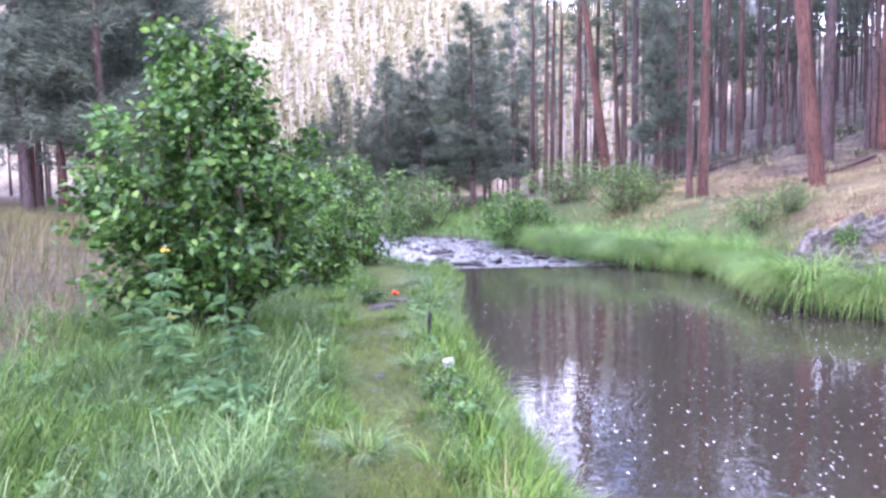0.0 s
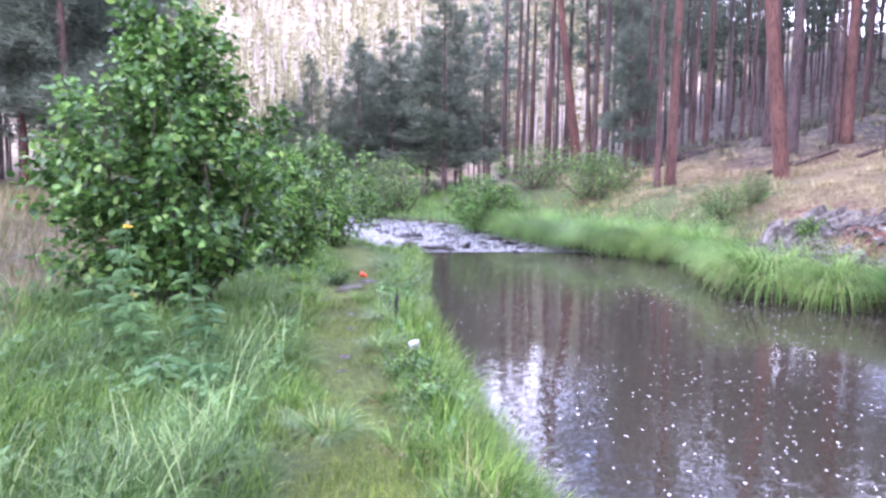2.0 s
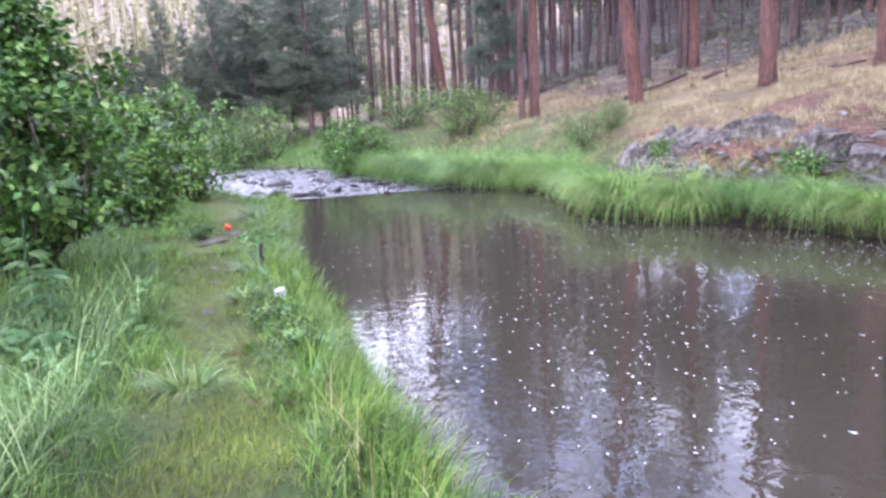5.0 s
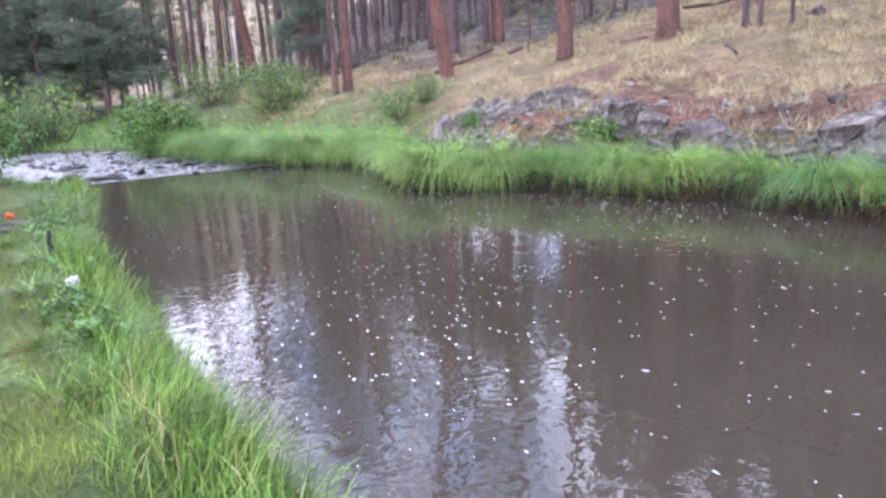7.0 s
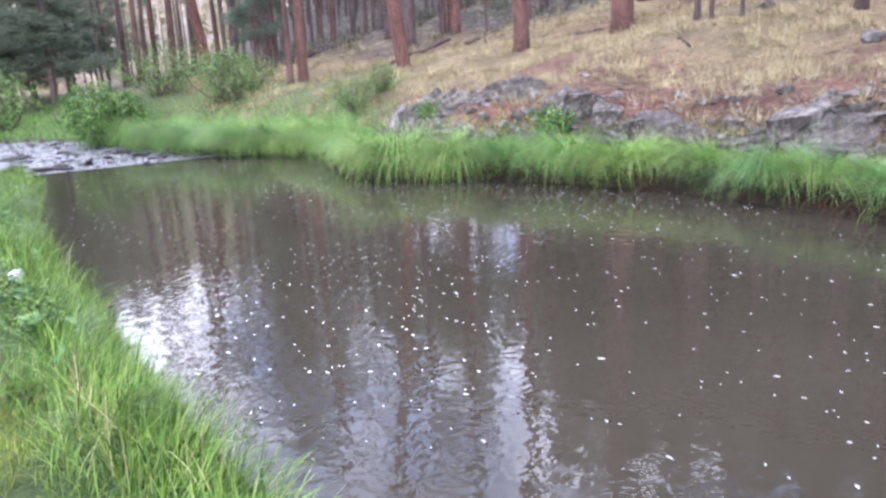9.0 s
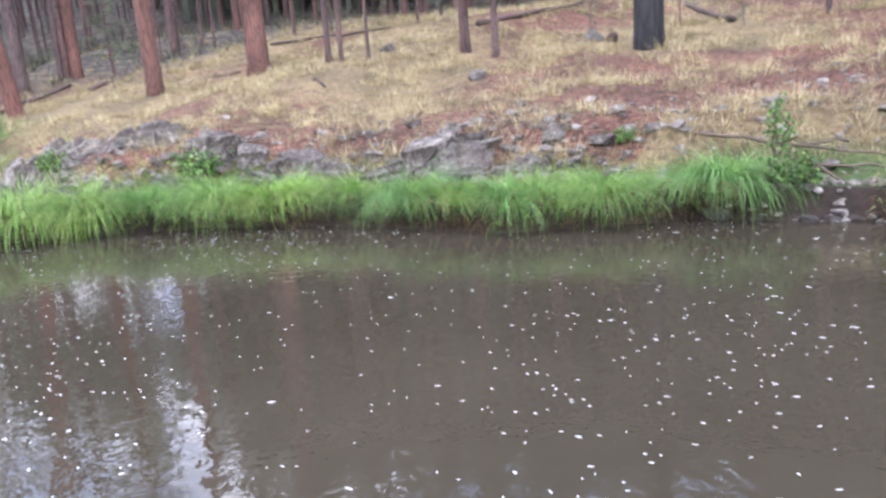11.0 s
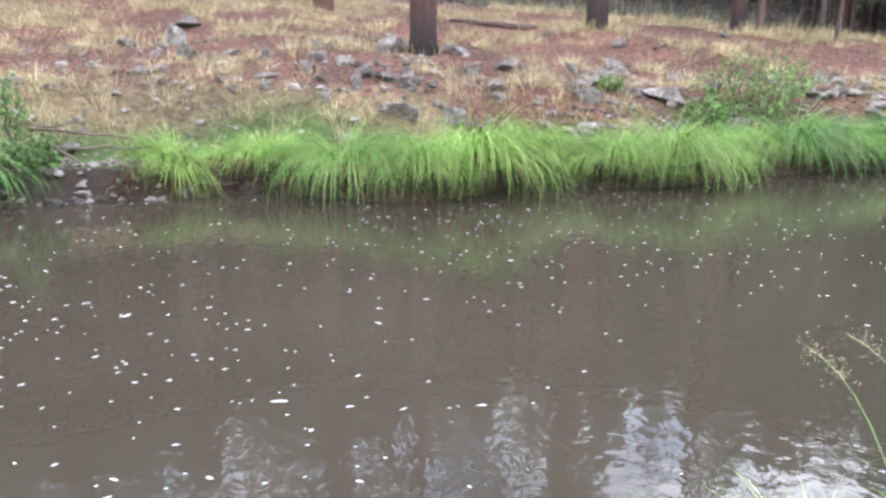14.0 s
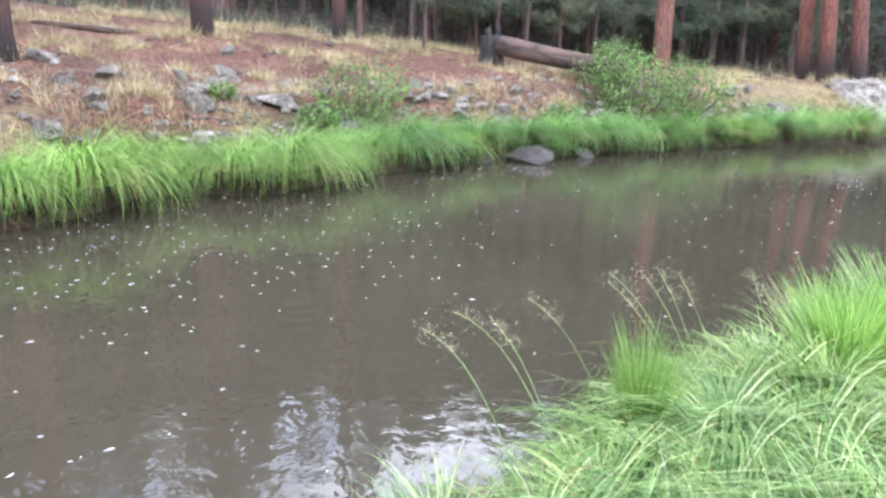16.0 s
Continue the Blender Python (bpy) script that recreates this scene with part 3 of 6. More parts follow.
def pine(label, height, radius, bark, clear=0.45, reach=2.6, limbs=46, tufts=5, needles=15, cone=False, long=0.34, wide=0.05, flare=1.35, sway=0.25, dead_stubs=8, droop=-0.15, group="pines on the canyon floor"):
    tree = tagged(new("pine_tree"), label, "tree", group)
    spine = bent(height, 15, sway)
    t = spine[:, 2] / height
    rad = radius * (1 - 0.86 * t ** 1.1)
    rad[0] *= flare
    rad[1] *= 1 + (flare - 1) * 0.25
    spine[0, 2] = -0.25
    bag = Bag()
    # a first, short ring keeps the root flare low
    pts = np.insert(spine, 1, spine[0] * 0.75 + spine[1] * 0.25 + [0, 0, 0.1], 0)
    r = np.insert(rad, 1, radius * 1.08)
    tube(bag, pts, r, 12, 0.05)
    part("trunk", bag.mesh("trunk", bark), tree)
    wood, green = Bag(), Bag()
    at, out = [], []
    for k in range(limbs):
        f = clear + (1 - clear) * (k + rng.uniform(0, 1)) / limbs
        if f > 0.985:
            continue
        base = np.array([np.interp(f * height, spine[:, 2], spine[:, c]) for c in range(3)])
        u = (f - clear) / (1 - clear)
        ln = reach * ((1 - u) ** 0.8 * 0.95 + 0.08 if cone else (0.55 + 0.9 * u) * (1.02 - u ** 3)) * rng.uniform(0.6, 1.15)
        az = rng.uniform(0, 2 * np.pi)
        d = np.array([math.cos(az), math.sin(az), droop + 0.55 * u + rng.normal(0, 0.12)])
        s = np.linspace(0, 1, 4)[:, None]
        limb = base + d * ln * s + np.array([0, 0, 1]) * ln * 0.18 * s ** 2
        r0 = radius * 0.16 * (1 - 0.6 * f) * min(1, ln / reach + 0.3)
        tube(wood, limb, np.linspace(max(r0, 0.018), 0.008, 4), 3, 0, False)
        m = max(2, int(tufts * ln / reach * (1.4 if cone else 1)))
        s = (rng.uniform(0.25, 1.02, m) if cone else 1.02 - 0.45 * rng.uniform(0, 1, m) ** 1.6)[:, None]
        sidew = np.array([-math.sin(az), math.cos(az), 0])
        p = base + d * ln * s + np.array([0, 0, 1]) * ln * 0.18 * s ** 2 + sidew * rng.normal(0, 0.17 if cone else 0.12, (m, 1)) * ln + rng.normal(0, 0.06, (m, 3)) * ln
        at.append(p)
        out.append(np.tile(d + [0, 0, 0.25], (m, 1)))
    for k in range(dead_stubs):
        f = rng.uniform(0.12, max(clear, 0.2))
        base = np.array([np.interp(f * height, spine[:, 2], spine[:, c]) for c in range(3)])
        az, ln = rng.uniform(0, 6.28), rng.uniform(0.3, 1.3)
        d = np.array([math.cos(az), math.sin(az), rng.uniform(-0.4, 0.1)])
        tube(wood, [base, base + d * ln * 0.5, base + d * ln + [0, 0, -0.1 * ln]], [0.022, 0.014, 0.005], 3, 0, False)
    if wood.n:
        part("branchwork", wood.mesh("branchwork", BARK_DARK_HAZED), tree)["kind"] = "stuff"
    if at:
        needle_tufts(green, np.concatenate(at), np.concatenate(out), needles, long, wide)
        part("crown", green.mesh("crown", NEEDLE_HAZED, False), tree, "open crown of long dark green needles")["kind"] = "stuff"
    return tree


def stand(kind, girth, spots):
    """The first tree of a kind, whose trunk is girth in radius, goes to the first spot, copies to the others: x, y, size, lean in degrees, the way it leans, radius."""
    for i, (x, y, s, lean, lt, r) in enumerate(spots):
        m = upright(x, y, rng.uniform(0, 360), 1, 0, lean, lt) @ Matrix.Diagonal((r / girth, r / girth, s, 1))
        if i == 0:
            place(kind, m)
        else:
            repeat(kind, m)


def by_turn(turn, reach):
    return reach * math.sin(math.radians(turn)), reach * math.cos(math.radians(turn))


big_red = pine("tall ponderosa pine with plated orange-red bark", 23, 0.27, BARK, 0.46, 2.8, 25, 6, 18, wide=0.05, long=0.4)
big_red2 = pine("old ponderosa pine with broad reddish plated trunk", 24, 0.33, BARK, 0.48, 3.0, 25, 6, 18, wide=0.05, long=0.4, flare=1.5)
slim_red = pine("slender ponderosa pine with red-brown bark", 20, 0.19, BARK_BROWN, 0.52, 1.9, 23, 6, 18, wide=0.045, long=0.42)
dark_pine = pine("dark-trunked pine with a high thin crown", 21, 0.2, BARK_DARK_HAZED, 0.5, 2.0, 25, 6, 18, wide=0.045, long=0.42)
pole = pine("thin dark pine pole with sparse foliage", 15, 0.11, BARK_DARK_HAZED, 0.5, 1.6, 26, 6, 16, dead_stubs=12, long=0.42, wide=0.06)
burnt = pine("fire-blackened pine with charred lower trunk", 20, 0.3, BARK_BURNT, 0.55, 2.2, 30, 5, 14, flare=1.3)
stout = pine("stout broken-topped ponderosa pine with red bark", 12.5, 0.27, BARK, 0.6, 1.7, 14, 7, 18, wide=0.05, long=0.4)
scorched = pine("ponderosa pine with fire-blackened foot", 20, 0.2, BARK_SCORCHED_SHADED, 0.5, 2.0, 23, 6, 18, wide=0.045, long=0.42, flare=1.4)
fir = pine("dense dark green conifer clothed nearly to the ground", 15, 0.13, BARK_DARK_HAZED, 0.16, 2.6, 96, 10, 20, cone=True, long=0.46, wide=0.046)
fir2 = pine("blue-green young pine with full conical crown", 11, 0.13, BARK_DARK_HAZED, 0.18, 2.1, 70, 9, 20, cone=True, long=0.4, wide=0.042)
sapling = pine("small pine sapling on the slope", 3.2, 0.04, BARK_DARK_HAZED, 0.18, 0.75, 30, 5, 12, cone=True, long=0.16, wide=0.022, dead_stubs=0)

stand(big_red, 0.27, [(7.68, 21.93, 0.95, 1, 0, 0.145), (9.52, 18.85, 1.0, 6, 185, 0.185), (11.95, 16.7, 1.0, 1, 180, 0.195), (14.16, 23.91, 1.0, 0, 0, 0.175), (9.7, -17.2, 0.8, 2, 90, 0.2), (18.46, -2.82, 0.95, 0, 0, 0.21), (-16.7, 33, 0.7, 0, 0, 0.17), (-19.0, 34.5, 0.75, 1, 0, 0.17)])
stand(big_red2, 0.33, [(14.5, 15.68, 1.0, 1, 180, 0.275)])
stand(stout, 0.27, [(7.12, 32.0, 1.0, 6, 185, 0.225)])
# the last three take this darker bark because they stand in shade
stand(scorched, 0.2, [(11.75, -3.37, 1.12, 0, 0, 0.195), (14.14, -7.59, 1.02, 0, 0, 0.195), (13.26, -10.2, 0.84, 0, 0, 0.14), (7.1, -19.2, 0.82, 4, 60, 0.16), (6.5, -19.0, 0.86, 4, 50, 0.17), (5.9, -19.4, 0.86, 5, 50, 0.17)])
stand(slim_red, 0.19, [(7.23, 21.75, 0.4, 0, 0, 0.095), (14.65, 9.2, 0.85, 1, 180, 0.108), (*by_turn(10.2, 36), 0.8, 1, 0, 0.16), (*by_turn(7.9, 36.5), 0.75, 1, 0, 0.12), (*by_turn(13.4, 36), 0.75, 2, 180, 0.11), (*by_turn(21.6, 34), 0.8, 1, 0, 0.13), (*by_turn(9.0, 41), 0.75, 1, 0, 0.14)])
stand(dark_pine, 0.2, [(12.37, 25.57, 1.0, 1, 0, 0.2), (14.41, 8.31, 0.55, 0, 0, 0.072), (12.35, 23.91, 0.9, 1, 0, 0.175), (17.9, 23.79, 0.85, 1, 0, 0.135), (*by_turn(14.5, 35), 0.8, 1, 0, 0.18), (*by_turn(8.4, 37), 0.7, 1, 0, 0.12), (*by_turn(7.0, 38), 0.7, 0, 0, 0.13), (*by_turn(23.1, 33.5), 0.8, 0, 0, 0.12), (*by_turn(11.6, 38), 0.8, 1, 0, 0.14)])
stand(burnt, 0.3, [(14.78, 5.12, 0.98, 0, 0, 0.265)])
stand(pole, 0.11, [(13.94, 24.12, 0.9, 1, 0, 0.1), (7.71, 26.86, 0.8, 1, 0, 0.085), (8.14, 25.95, 0.8, 1, 0, 0.083), (13.71, 24.1, 0.75, 1, 0, 0.074), (12.2, 11.04, 0.8, 1, 0, 0.064), (12.16, 10.65, 0.6, 1, 0, 0.048), (12.43, 10.15, 0.55, 1, 0, 0.036), (19.08, 23.59, 0.73, 1, 0, 0.07), (18.29, 24.07, 0.9, 1, 0, 0.11),
                   (*by_turn(10.9, 37), 0.8, 1, 0, 0.085), (*by_turn(13.8, 36), 0.9, 1, 0, 0.1), (*by_turn(15.1, 37), 0.8, 1, 0, 0.085), (*by_turn(24.6, 34), 0.8, 1, 0, 0.09), (*by_turn(24.0, 34.6), 0.8, 1, 0, 0.09), (*by_turn(20.7, 35), 0.8, 1, 0, 0.1), (*by_turn(20.0, 36), 0.8, 1, 0, 0.08), (*by_turn(5.5, 35), 0.6, 0, 0, 0.055), (*by_turn(3.3, 38), 0.6, 0, 0, 0.07), (*by_turn(18.0, 31), 0.9, 1, 0, 0.09), (*by_turn(16.6, 33), 0.9, 1, 0, 0.1)])
# the full pines where the valley bends, then those on the near side and in the thicket down the valley
stand(fir, 0.13, [(1.4, 33.2, 0.6, 0, 0, 0.12)] + [(*by_turn(turn, reach), s, 0, 0, r) for turn, reach, s, r in [(-9.7, 39, 0.34, 0.06), (-7.6, 42, 0.52, 0.07), (-6.2, 40, 0.42, 0.06), (-4.1, 38, 0.52, 0.085), (-2.9, 40, 0.5, 0.08), (-1.6, 38, 0.56, 0.09), (-0.2, 39, 0.5, 0.08), (1.1, 37, 0.55, 0.09), (3.7, 38, 0.5, 0.075), (5.9, 40, 0.44, 0.05), (-8.8, 40, 0.34, 0.06), (-5.2, 41, 0.4, 0.07)]]
      + [(-12.4, 27.5, 1.25, 0, 0, 0.16), (-15.8, 28.5, 1.3, 0, 0, 0.17), (-11.6, 31, 1.3, 0, 0, 0.17), (-18.5, 33, 1.35, 0, 0, 0.17), (-13.5, 35, 1.35, 0, 0, 0.17), (-17.5, 40, 1.4, 0, 0, 0.18), (-20.5, 38, 1.4, 0, 0, 0.18), (-14.6, 42, 1.4, 0, 0, 0.18)])
stand(fir2, 0.13, [(13.5, -15.5, 0.55, 0, 0, 0.07), (15.2, -17.5, 0.7, 0, 0, 0.09), (12.2, -19.5, 0.6, 0, 0, 0.08), (17, -16.5, 0.8, 0, 0, 0.1), (11.2, -23, 0.7, 0, 0, 0.09), (14.5, -21, 0.85, 0, 0, 0.11), (18.5, -20, 0.9, 0, 0, 0.11), (9.3, -24.5, 0.75, 0, 0, 0.1), (*by_turn(-10.4, 41), 0.4, 0, 0, 0.06), (*by_turn(-3.4, 43), 0.62, 0, 0, 0.1), (*by_turn(-0.9, 42), 0.66, 0, 0, 0.1), (*by_turn(2.4, 42), 0.7, 0, 0, 0.1), (*by_turn(16.2, 27), 0.55, 0, 0, 0.07), (*by_turn(17.0, 29), 0.75, 0, 0, 0.08)])
stand(sapling, 0.04, [(17.5, 12.5, 1.0, 0, 0, 0.04), (14.55, 22.41, 1.1, 0, 0, 0.045)])


def plain_pine(height, radius, clear, reach, cone):
    """A lighter pine for the far wood: its trunk and its crown, as plain lists of faces."""
    wood, green = Bag(), Bag()
    spine = bent(height, 6, 0.2)
    spine[0, 2] = -0.4
    tube(wood, spine, radius * (1 - 0.85 * np.linspace(0, 1, 6)), 7, 0.04, False)
    n = 40 if cone else 26
    f = clear + (0.99 - clear) * rng.uniform(0, 1, n)
    u = (f - clear) / (1 - clear)
    ln = reach * ((1 - u) ** 0.8 + 0.08 if cone else (0.55 + 0.9 * u) * (1.02 - u ** 3)) * rng.uniform(0.5, 1.1, n)
    az = rng.uniform(0, 6.28, n)
    d = np.stack([np.cos(az), np.sin(az), 0.1 + 0.3 * u], -1)
    base = np.stack([np.interp(f * height, spine[:, 2], spine[:, c]) for c in range(3)], -1)
    at = np.concatenate([base + d * ln[:, None] * k for k in (0.45, 0.75, 1.0)])
    needle_tufts(green, at, np.tile(d, (3, 1)), 8, 0.7, 0.13)
    return wood, green


PLAIN = {"slim": plain_pine(20, 0.11, 0.45, 2.0, False), "tall": plain_pine(22, 0.15, 0.42, 2.6, False), "thin": plain_pine(15, 0.075, 0.5, 1.3, False), "full": plain_pine(16, 0.1, 0.12, 2.6, True)}
FAR_WOOD, FAR_GREEN = Bag(), Bag()


def far_pine(kind, x, y, s, a):
    for bag, src in zip((FAR_WOOD, FAR_GREEN), PLAIN[kind]):
        v = np.concatenate(src.v) * s
        v = np.stack([v[:, 0] * math.cos(a) - v[:, 1] * math.sin(a) + x, v[:, 0] * math.sin(a) + v[:, 1] * math.cos(a) + y, v[:, 2] + ground_z(x, y)], -1)
        bag.add(v, np.concatenate(src.q) if src.q else None, np.concatenate(src.t) if src.t else None)


def grove(kinds, count, box, gap, scale=(0.75, 1.15), keep=None, seed=3):
    g = np.random.default_rng(seed)
    done, tries = [], 0
    while len(done) < count and tries < 4000:
        tries += 1
        x, y = g.uniform(box[0], box[2]), g.uniform(box[1], box[3])
        if bank_far(x, y) < 3 and bank_near(x, y) < 4:
            continue
        if keep and not keep(x, y):
            continue
        if any((x - a) ** 2 + (y - b) ** 2 < gap * gap for a, b in done):
            continue
        done.append((x, y))
        if math.hypot(x, y) > 40:
            kind = kinds[g.integers(len(kinds))]
            far_pine("full" if kind in (fir, fir2) else "thin" if kind in (pole, sapling) else "tall" if kind in (big_red, big_red2) else "slim", x, y, (0.68 if x < 0.85 * y else 0.88) * g.uniform(*scale), g.uniform(0, 6.28))
            continue
        repeat(kinds[g.integers(len(kinds))], upright(x, y, g.uniform(0, 360), (0.78 if x < 0.85 * y else 0.95) * g.uniform(*scale), 0, abs(g.normal(0, 1.2)), g.uniform(0, 360)) @ Matrix.Diagonal((0.62, 0.62, 1, 1)))


# the wood up the valley, on the slope and behind the meadow
far_off = lambda x, y: np.hypot(x, y) > 33
grove([slim_red, dark_pine, pole, big_red, dark_pine], 66, (2, 33, 40, 74), 1.9, (0.7, 1.1), lambda x, y: x > 0.09 * y and far_off(x, y))
grove([dark_pine, pole, pole, slim_red, fir], 44, (13, 21, 46, 50), 2.0, (0.7, 1.1), lambda x, y: x > 0.44 * y + 2 and far_off(x, y))
grove([fir, fir2, fir], 16, (-4, 41, 6, 58), 2.2, (0.7, 0.95))
grove([fir, dark_pine, slim_red, fir, fir2], 14, (-38, 24, -18, 50), 3.0, (0.9, 1.2), lambda x, y: x < -0.5 * y)
grove([dark_pine, pole, slim_red, big_red, fir], 24, (19, -14, 50, 26), 4.0, (0.85, 1.15), lambda x, y: x > 20)
grove([dark_pine, pole, fir2, slim_red, fir], 44, (9, -56, 46, -15), 2.6, (0.75, 1.15), lambda x, y: x - 14 > 0.9 * (y + 22) or y < -24)
grove([dark_pine, slim_red, fir, big_red2], 14, (-40, -40, -9, 14), 4.0, (0.8, 1.1), lambda x, y: x < -0.8 * y - 3)
grove([fir, dark_pine, fir2, slim_red], 30, (14, 44, 44, 84), 2.4, (1.0, 1.35), lambda x, y: 0.22 * y < x < 0.62 * y)
grove([dark_pine, slim_red, pole], 30, (12, -48, 34, -22), 2.2, (0.7, 1.1))
grove([fir2, sapling, fir, sapling], 34, (7, -42, 28, -20.5), 1.8, (0.45, 0.95))
grove([dark_pine, pole, slim_red, fir], 50, (16, 44, 60, 90), 2.2, (0.9, 1.3), lambda x, y: 0.3 * y < x < 0.65 * y)
grove([sapling, sapling, pole], 18, (17, -2, 30, 24), 1.6, (0.4, 1.1))
grove([sapling, fir2], 16, (12, -28, 26, -11), 1.6, (0.4, 0.9))

# the dark thicket down the valley, and the firs behind the upper slope
q = np.random.default_rng(77)
for k in range(120):
    az, d = math.radians(q.uniform(131, 176)), q.uniform(24.5, 46)
    far_pine(q.choice(["full", "full", "thin", "slim", "thin"]), d * math.sin(az), d * math.cos(az), q.uniform(0.4, 0.8), q.uniform(0, 6.28))
for k in range(46):
    az, d = math.radians(q.uniform(38, 58)), q.uniform(37, 56)
    far_pine(q.choice(["full", "full", "slim"]), d * math.sin(az), d * math.cos(az), q.uniform(0.55, 0.8), q.uniform(0, 6.28))
# the first twenty stand out of view, added to cover sky in the reflections
for k in range(46):
    if k < 20:
        az, d, kind = q.uniform(95, 128), q.uniform(24, 32), (pole, pole, slim_red)[k % 3]
    else:
        az, d, kind = q.uniform(40, 94), q.uniform(28, 38), (pole, pole, slim_red)[k % 3]
    repeat(kind, upright(d * math.sin(math.radians(az)), d * math.cos(math.radians(az)), q.uniform(0, 360), q.uniform(1.2, 1.5) if kind is pole else q.uniform(0.95, 1.15), 0, q.uniform(0, 2), q.uniform(0, 360)) @ Matrix.Diagonal((0.75, 0.75, 1, 1)))
for k in range(70):
    az, d = math.radians(q.uniform(15, 40)), q.uniform(36, 62)
    far_pine(q.choice(["thin", "slim", "slim", "tall"]), d * math.sin(az), d * math.cos(az), q.uniform(0.42, 0.62), q.uniform(0, 6.28))
for k in range(34):
    az, d = math.radians(q.uniform(-37, -19)), q.uniform(38, 66)
    far_pine(q.choice(["full", "full", "slim"]), d * math.sin(az), d * math.cos(az), q.uniform(0.6, 0.95), q.uniform(0, 6.28))
for az, d, s, kind in [(137, 21.5, 0.42, fir2), (141, 20.8, 0.5, pole), (143.5, 21.8, 0.45, fir2), (146, 22.5, 0.55, pole), (139, 23.6, 0.5, fir2), (134.5, 22.2, 0.5, pole), (152, 24.5, 0.5, fir2), (156, 25.5, 0.6, pole), (160, 23.8, 0.28, fir2), (149, 26.0, 0.6, fir2), (163, 26.0, 0.7, dark_pine), (158, 28.0, 0.8, slim_red), (166, 25, 0.6, fir2), (168.5, 23, 0.7, dark_pine)]:
    repeat(kind, upright(d * math.sin(math.radians(az)), d * math.cos(math.radians(az)), q.uniform(0, 360), s, 0, q.uniform(0, 2), q.uniform(0, 360)))


tagged(new("far_pine_trunks", FAR_WOOD.mesh("far_pine_trunks", BARK_DARK_HAZED)), "dark trunks of the pine wood farther off", "trees", kind="stuff")
tagged(new("far_pine_crowns", FAR_GREEN.mesh("far_pine_crowns", NEEDLE_HAZED, False)), "dark green crowns of the pine wood farther off", "trees", kind="stuff")


def far_wood():
    """Scattered conifers and dead trunks on the sunlit hillside."""
    g = np.random.default_rng(11)
    green, dead, dark = Bag(), Bag(), Bag()
    n = 0
    while n < 4700:
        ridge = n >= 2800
        turn, off = math.radians(g.uniform(-27, 15)), 86 + 150 * g.uniform() ** 1.4
        ring, off2 = math.radians(g.uniform(38, 168)), 42 + (40 if n % 4 else 110) * g.uniform()
        x, y = (off2 * math.sin(ring), off2 * math.cos(ring)) if ridge else (off * math.tan(turn), off) if n > 900 else (g.uniform(-150, 130), g.uniform(84, 250))
        z = ground_z(x, y)
        if z < 4 and not ridge:
            continue
        n += 1
        h = g.uniform(11, 23) if ridge else g.uniform(3.5, 9)
        if g.uniform() < 0.25 and not ridge:
            tube(dead, [(x, y, z - 0.5), (x + g.normal(0, 0.15), y, z + h * 0.5), (x + g.normal(0, 0.4), y, z + h)], [0.22, 0.15, 0.03], 4, 0, False)
            continue
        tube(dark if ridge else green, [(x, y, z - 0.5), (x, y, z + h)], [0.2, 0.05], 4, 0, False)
        m = 34 if ridge else 26
        f = g.uniform(0.15, 1, m)
        az = g.uniform(0, 6.28, m)
        r = (1.05 - f) * h * 0.2 * g.uniform(0.5, 1.1, m)
        p = np.stack([x + r * np.cos(az) * 0.4, y + r * np.sin(az) * 0.4, z + f * h], -1)
        tip = np.stack([x + r * 1.6 * np.cos(az), y + r * 1.6 * np.sin(az), z + f * h - 0.15 * r], -1)
        w = np.stack([-np.sin(az), np.cos(az), 0 * az], -1) * (0.25 + 0.25 * r[:, None]) + [0, 0, 0.2]
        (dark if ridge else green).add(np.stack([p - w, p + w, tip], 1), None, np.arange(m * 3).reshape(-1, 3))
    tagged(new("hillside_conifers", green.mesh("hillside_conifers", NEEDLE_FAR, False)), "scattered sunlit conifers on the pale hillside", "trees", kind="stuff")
    tagged(new("ridge_conifers", dark.mesh("ridge_conifers", NEEDLE_HAZED, False)), "dark conifers up the shaded canyon side", "trees", kind="stuff")
    tagged(new("hillside_snags", dead.mesh("hillside_snags", SNAG, False)), "bleached dead trunks on the pale hillside", "trees", kind="stuff")


far_wood()

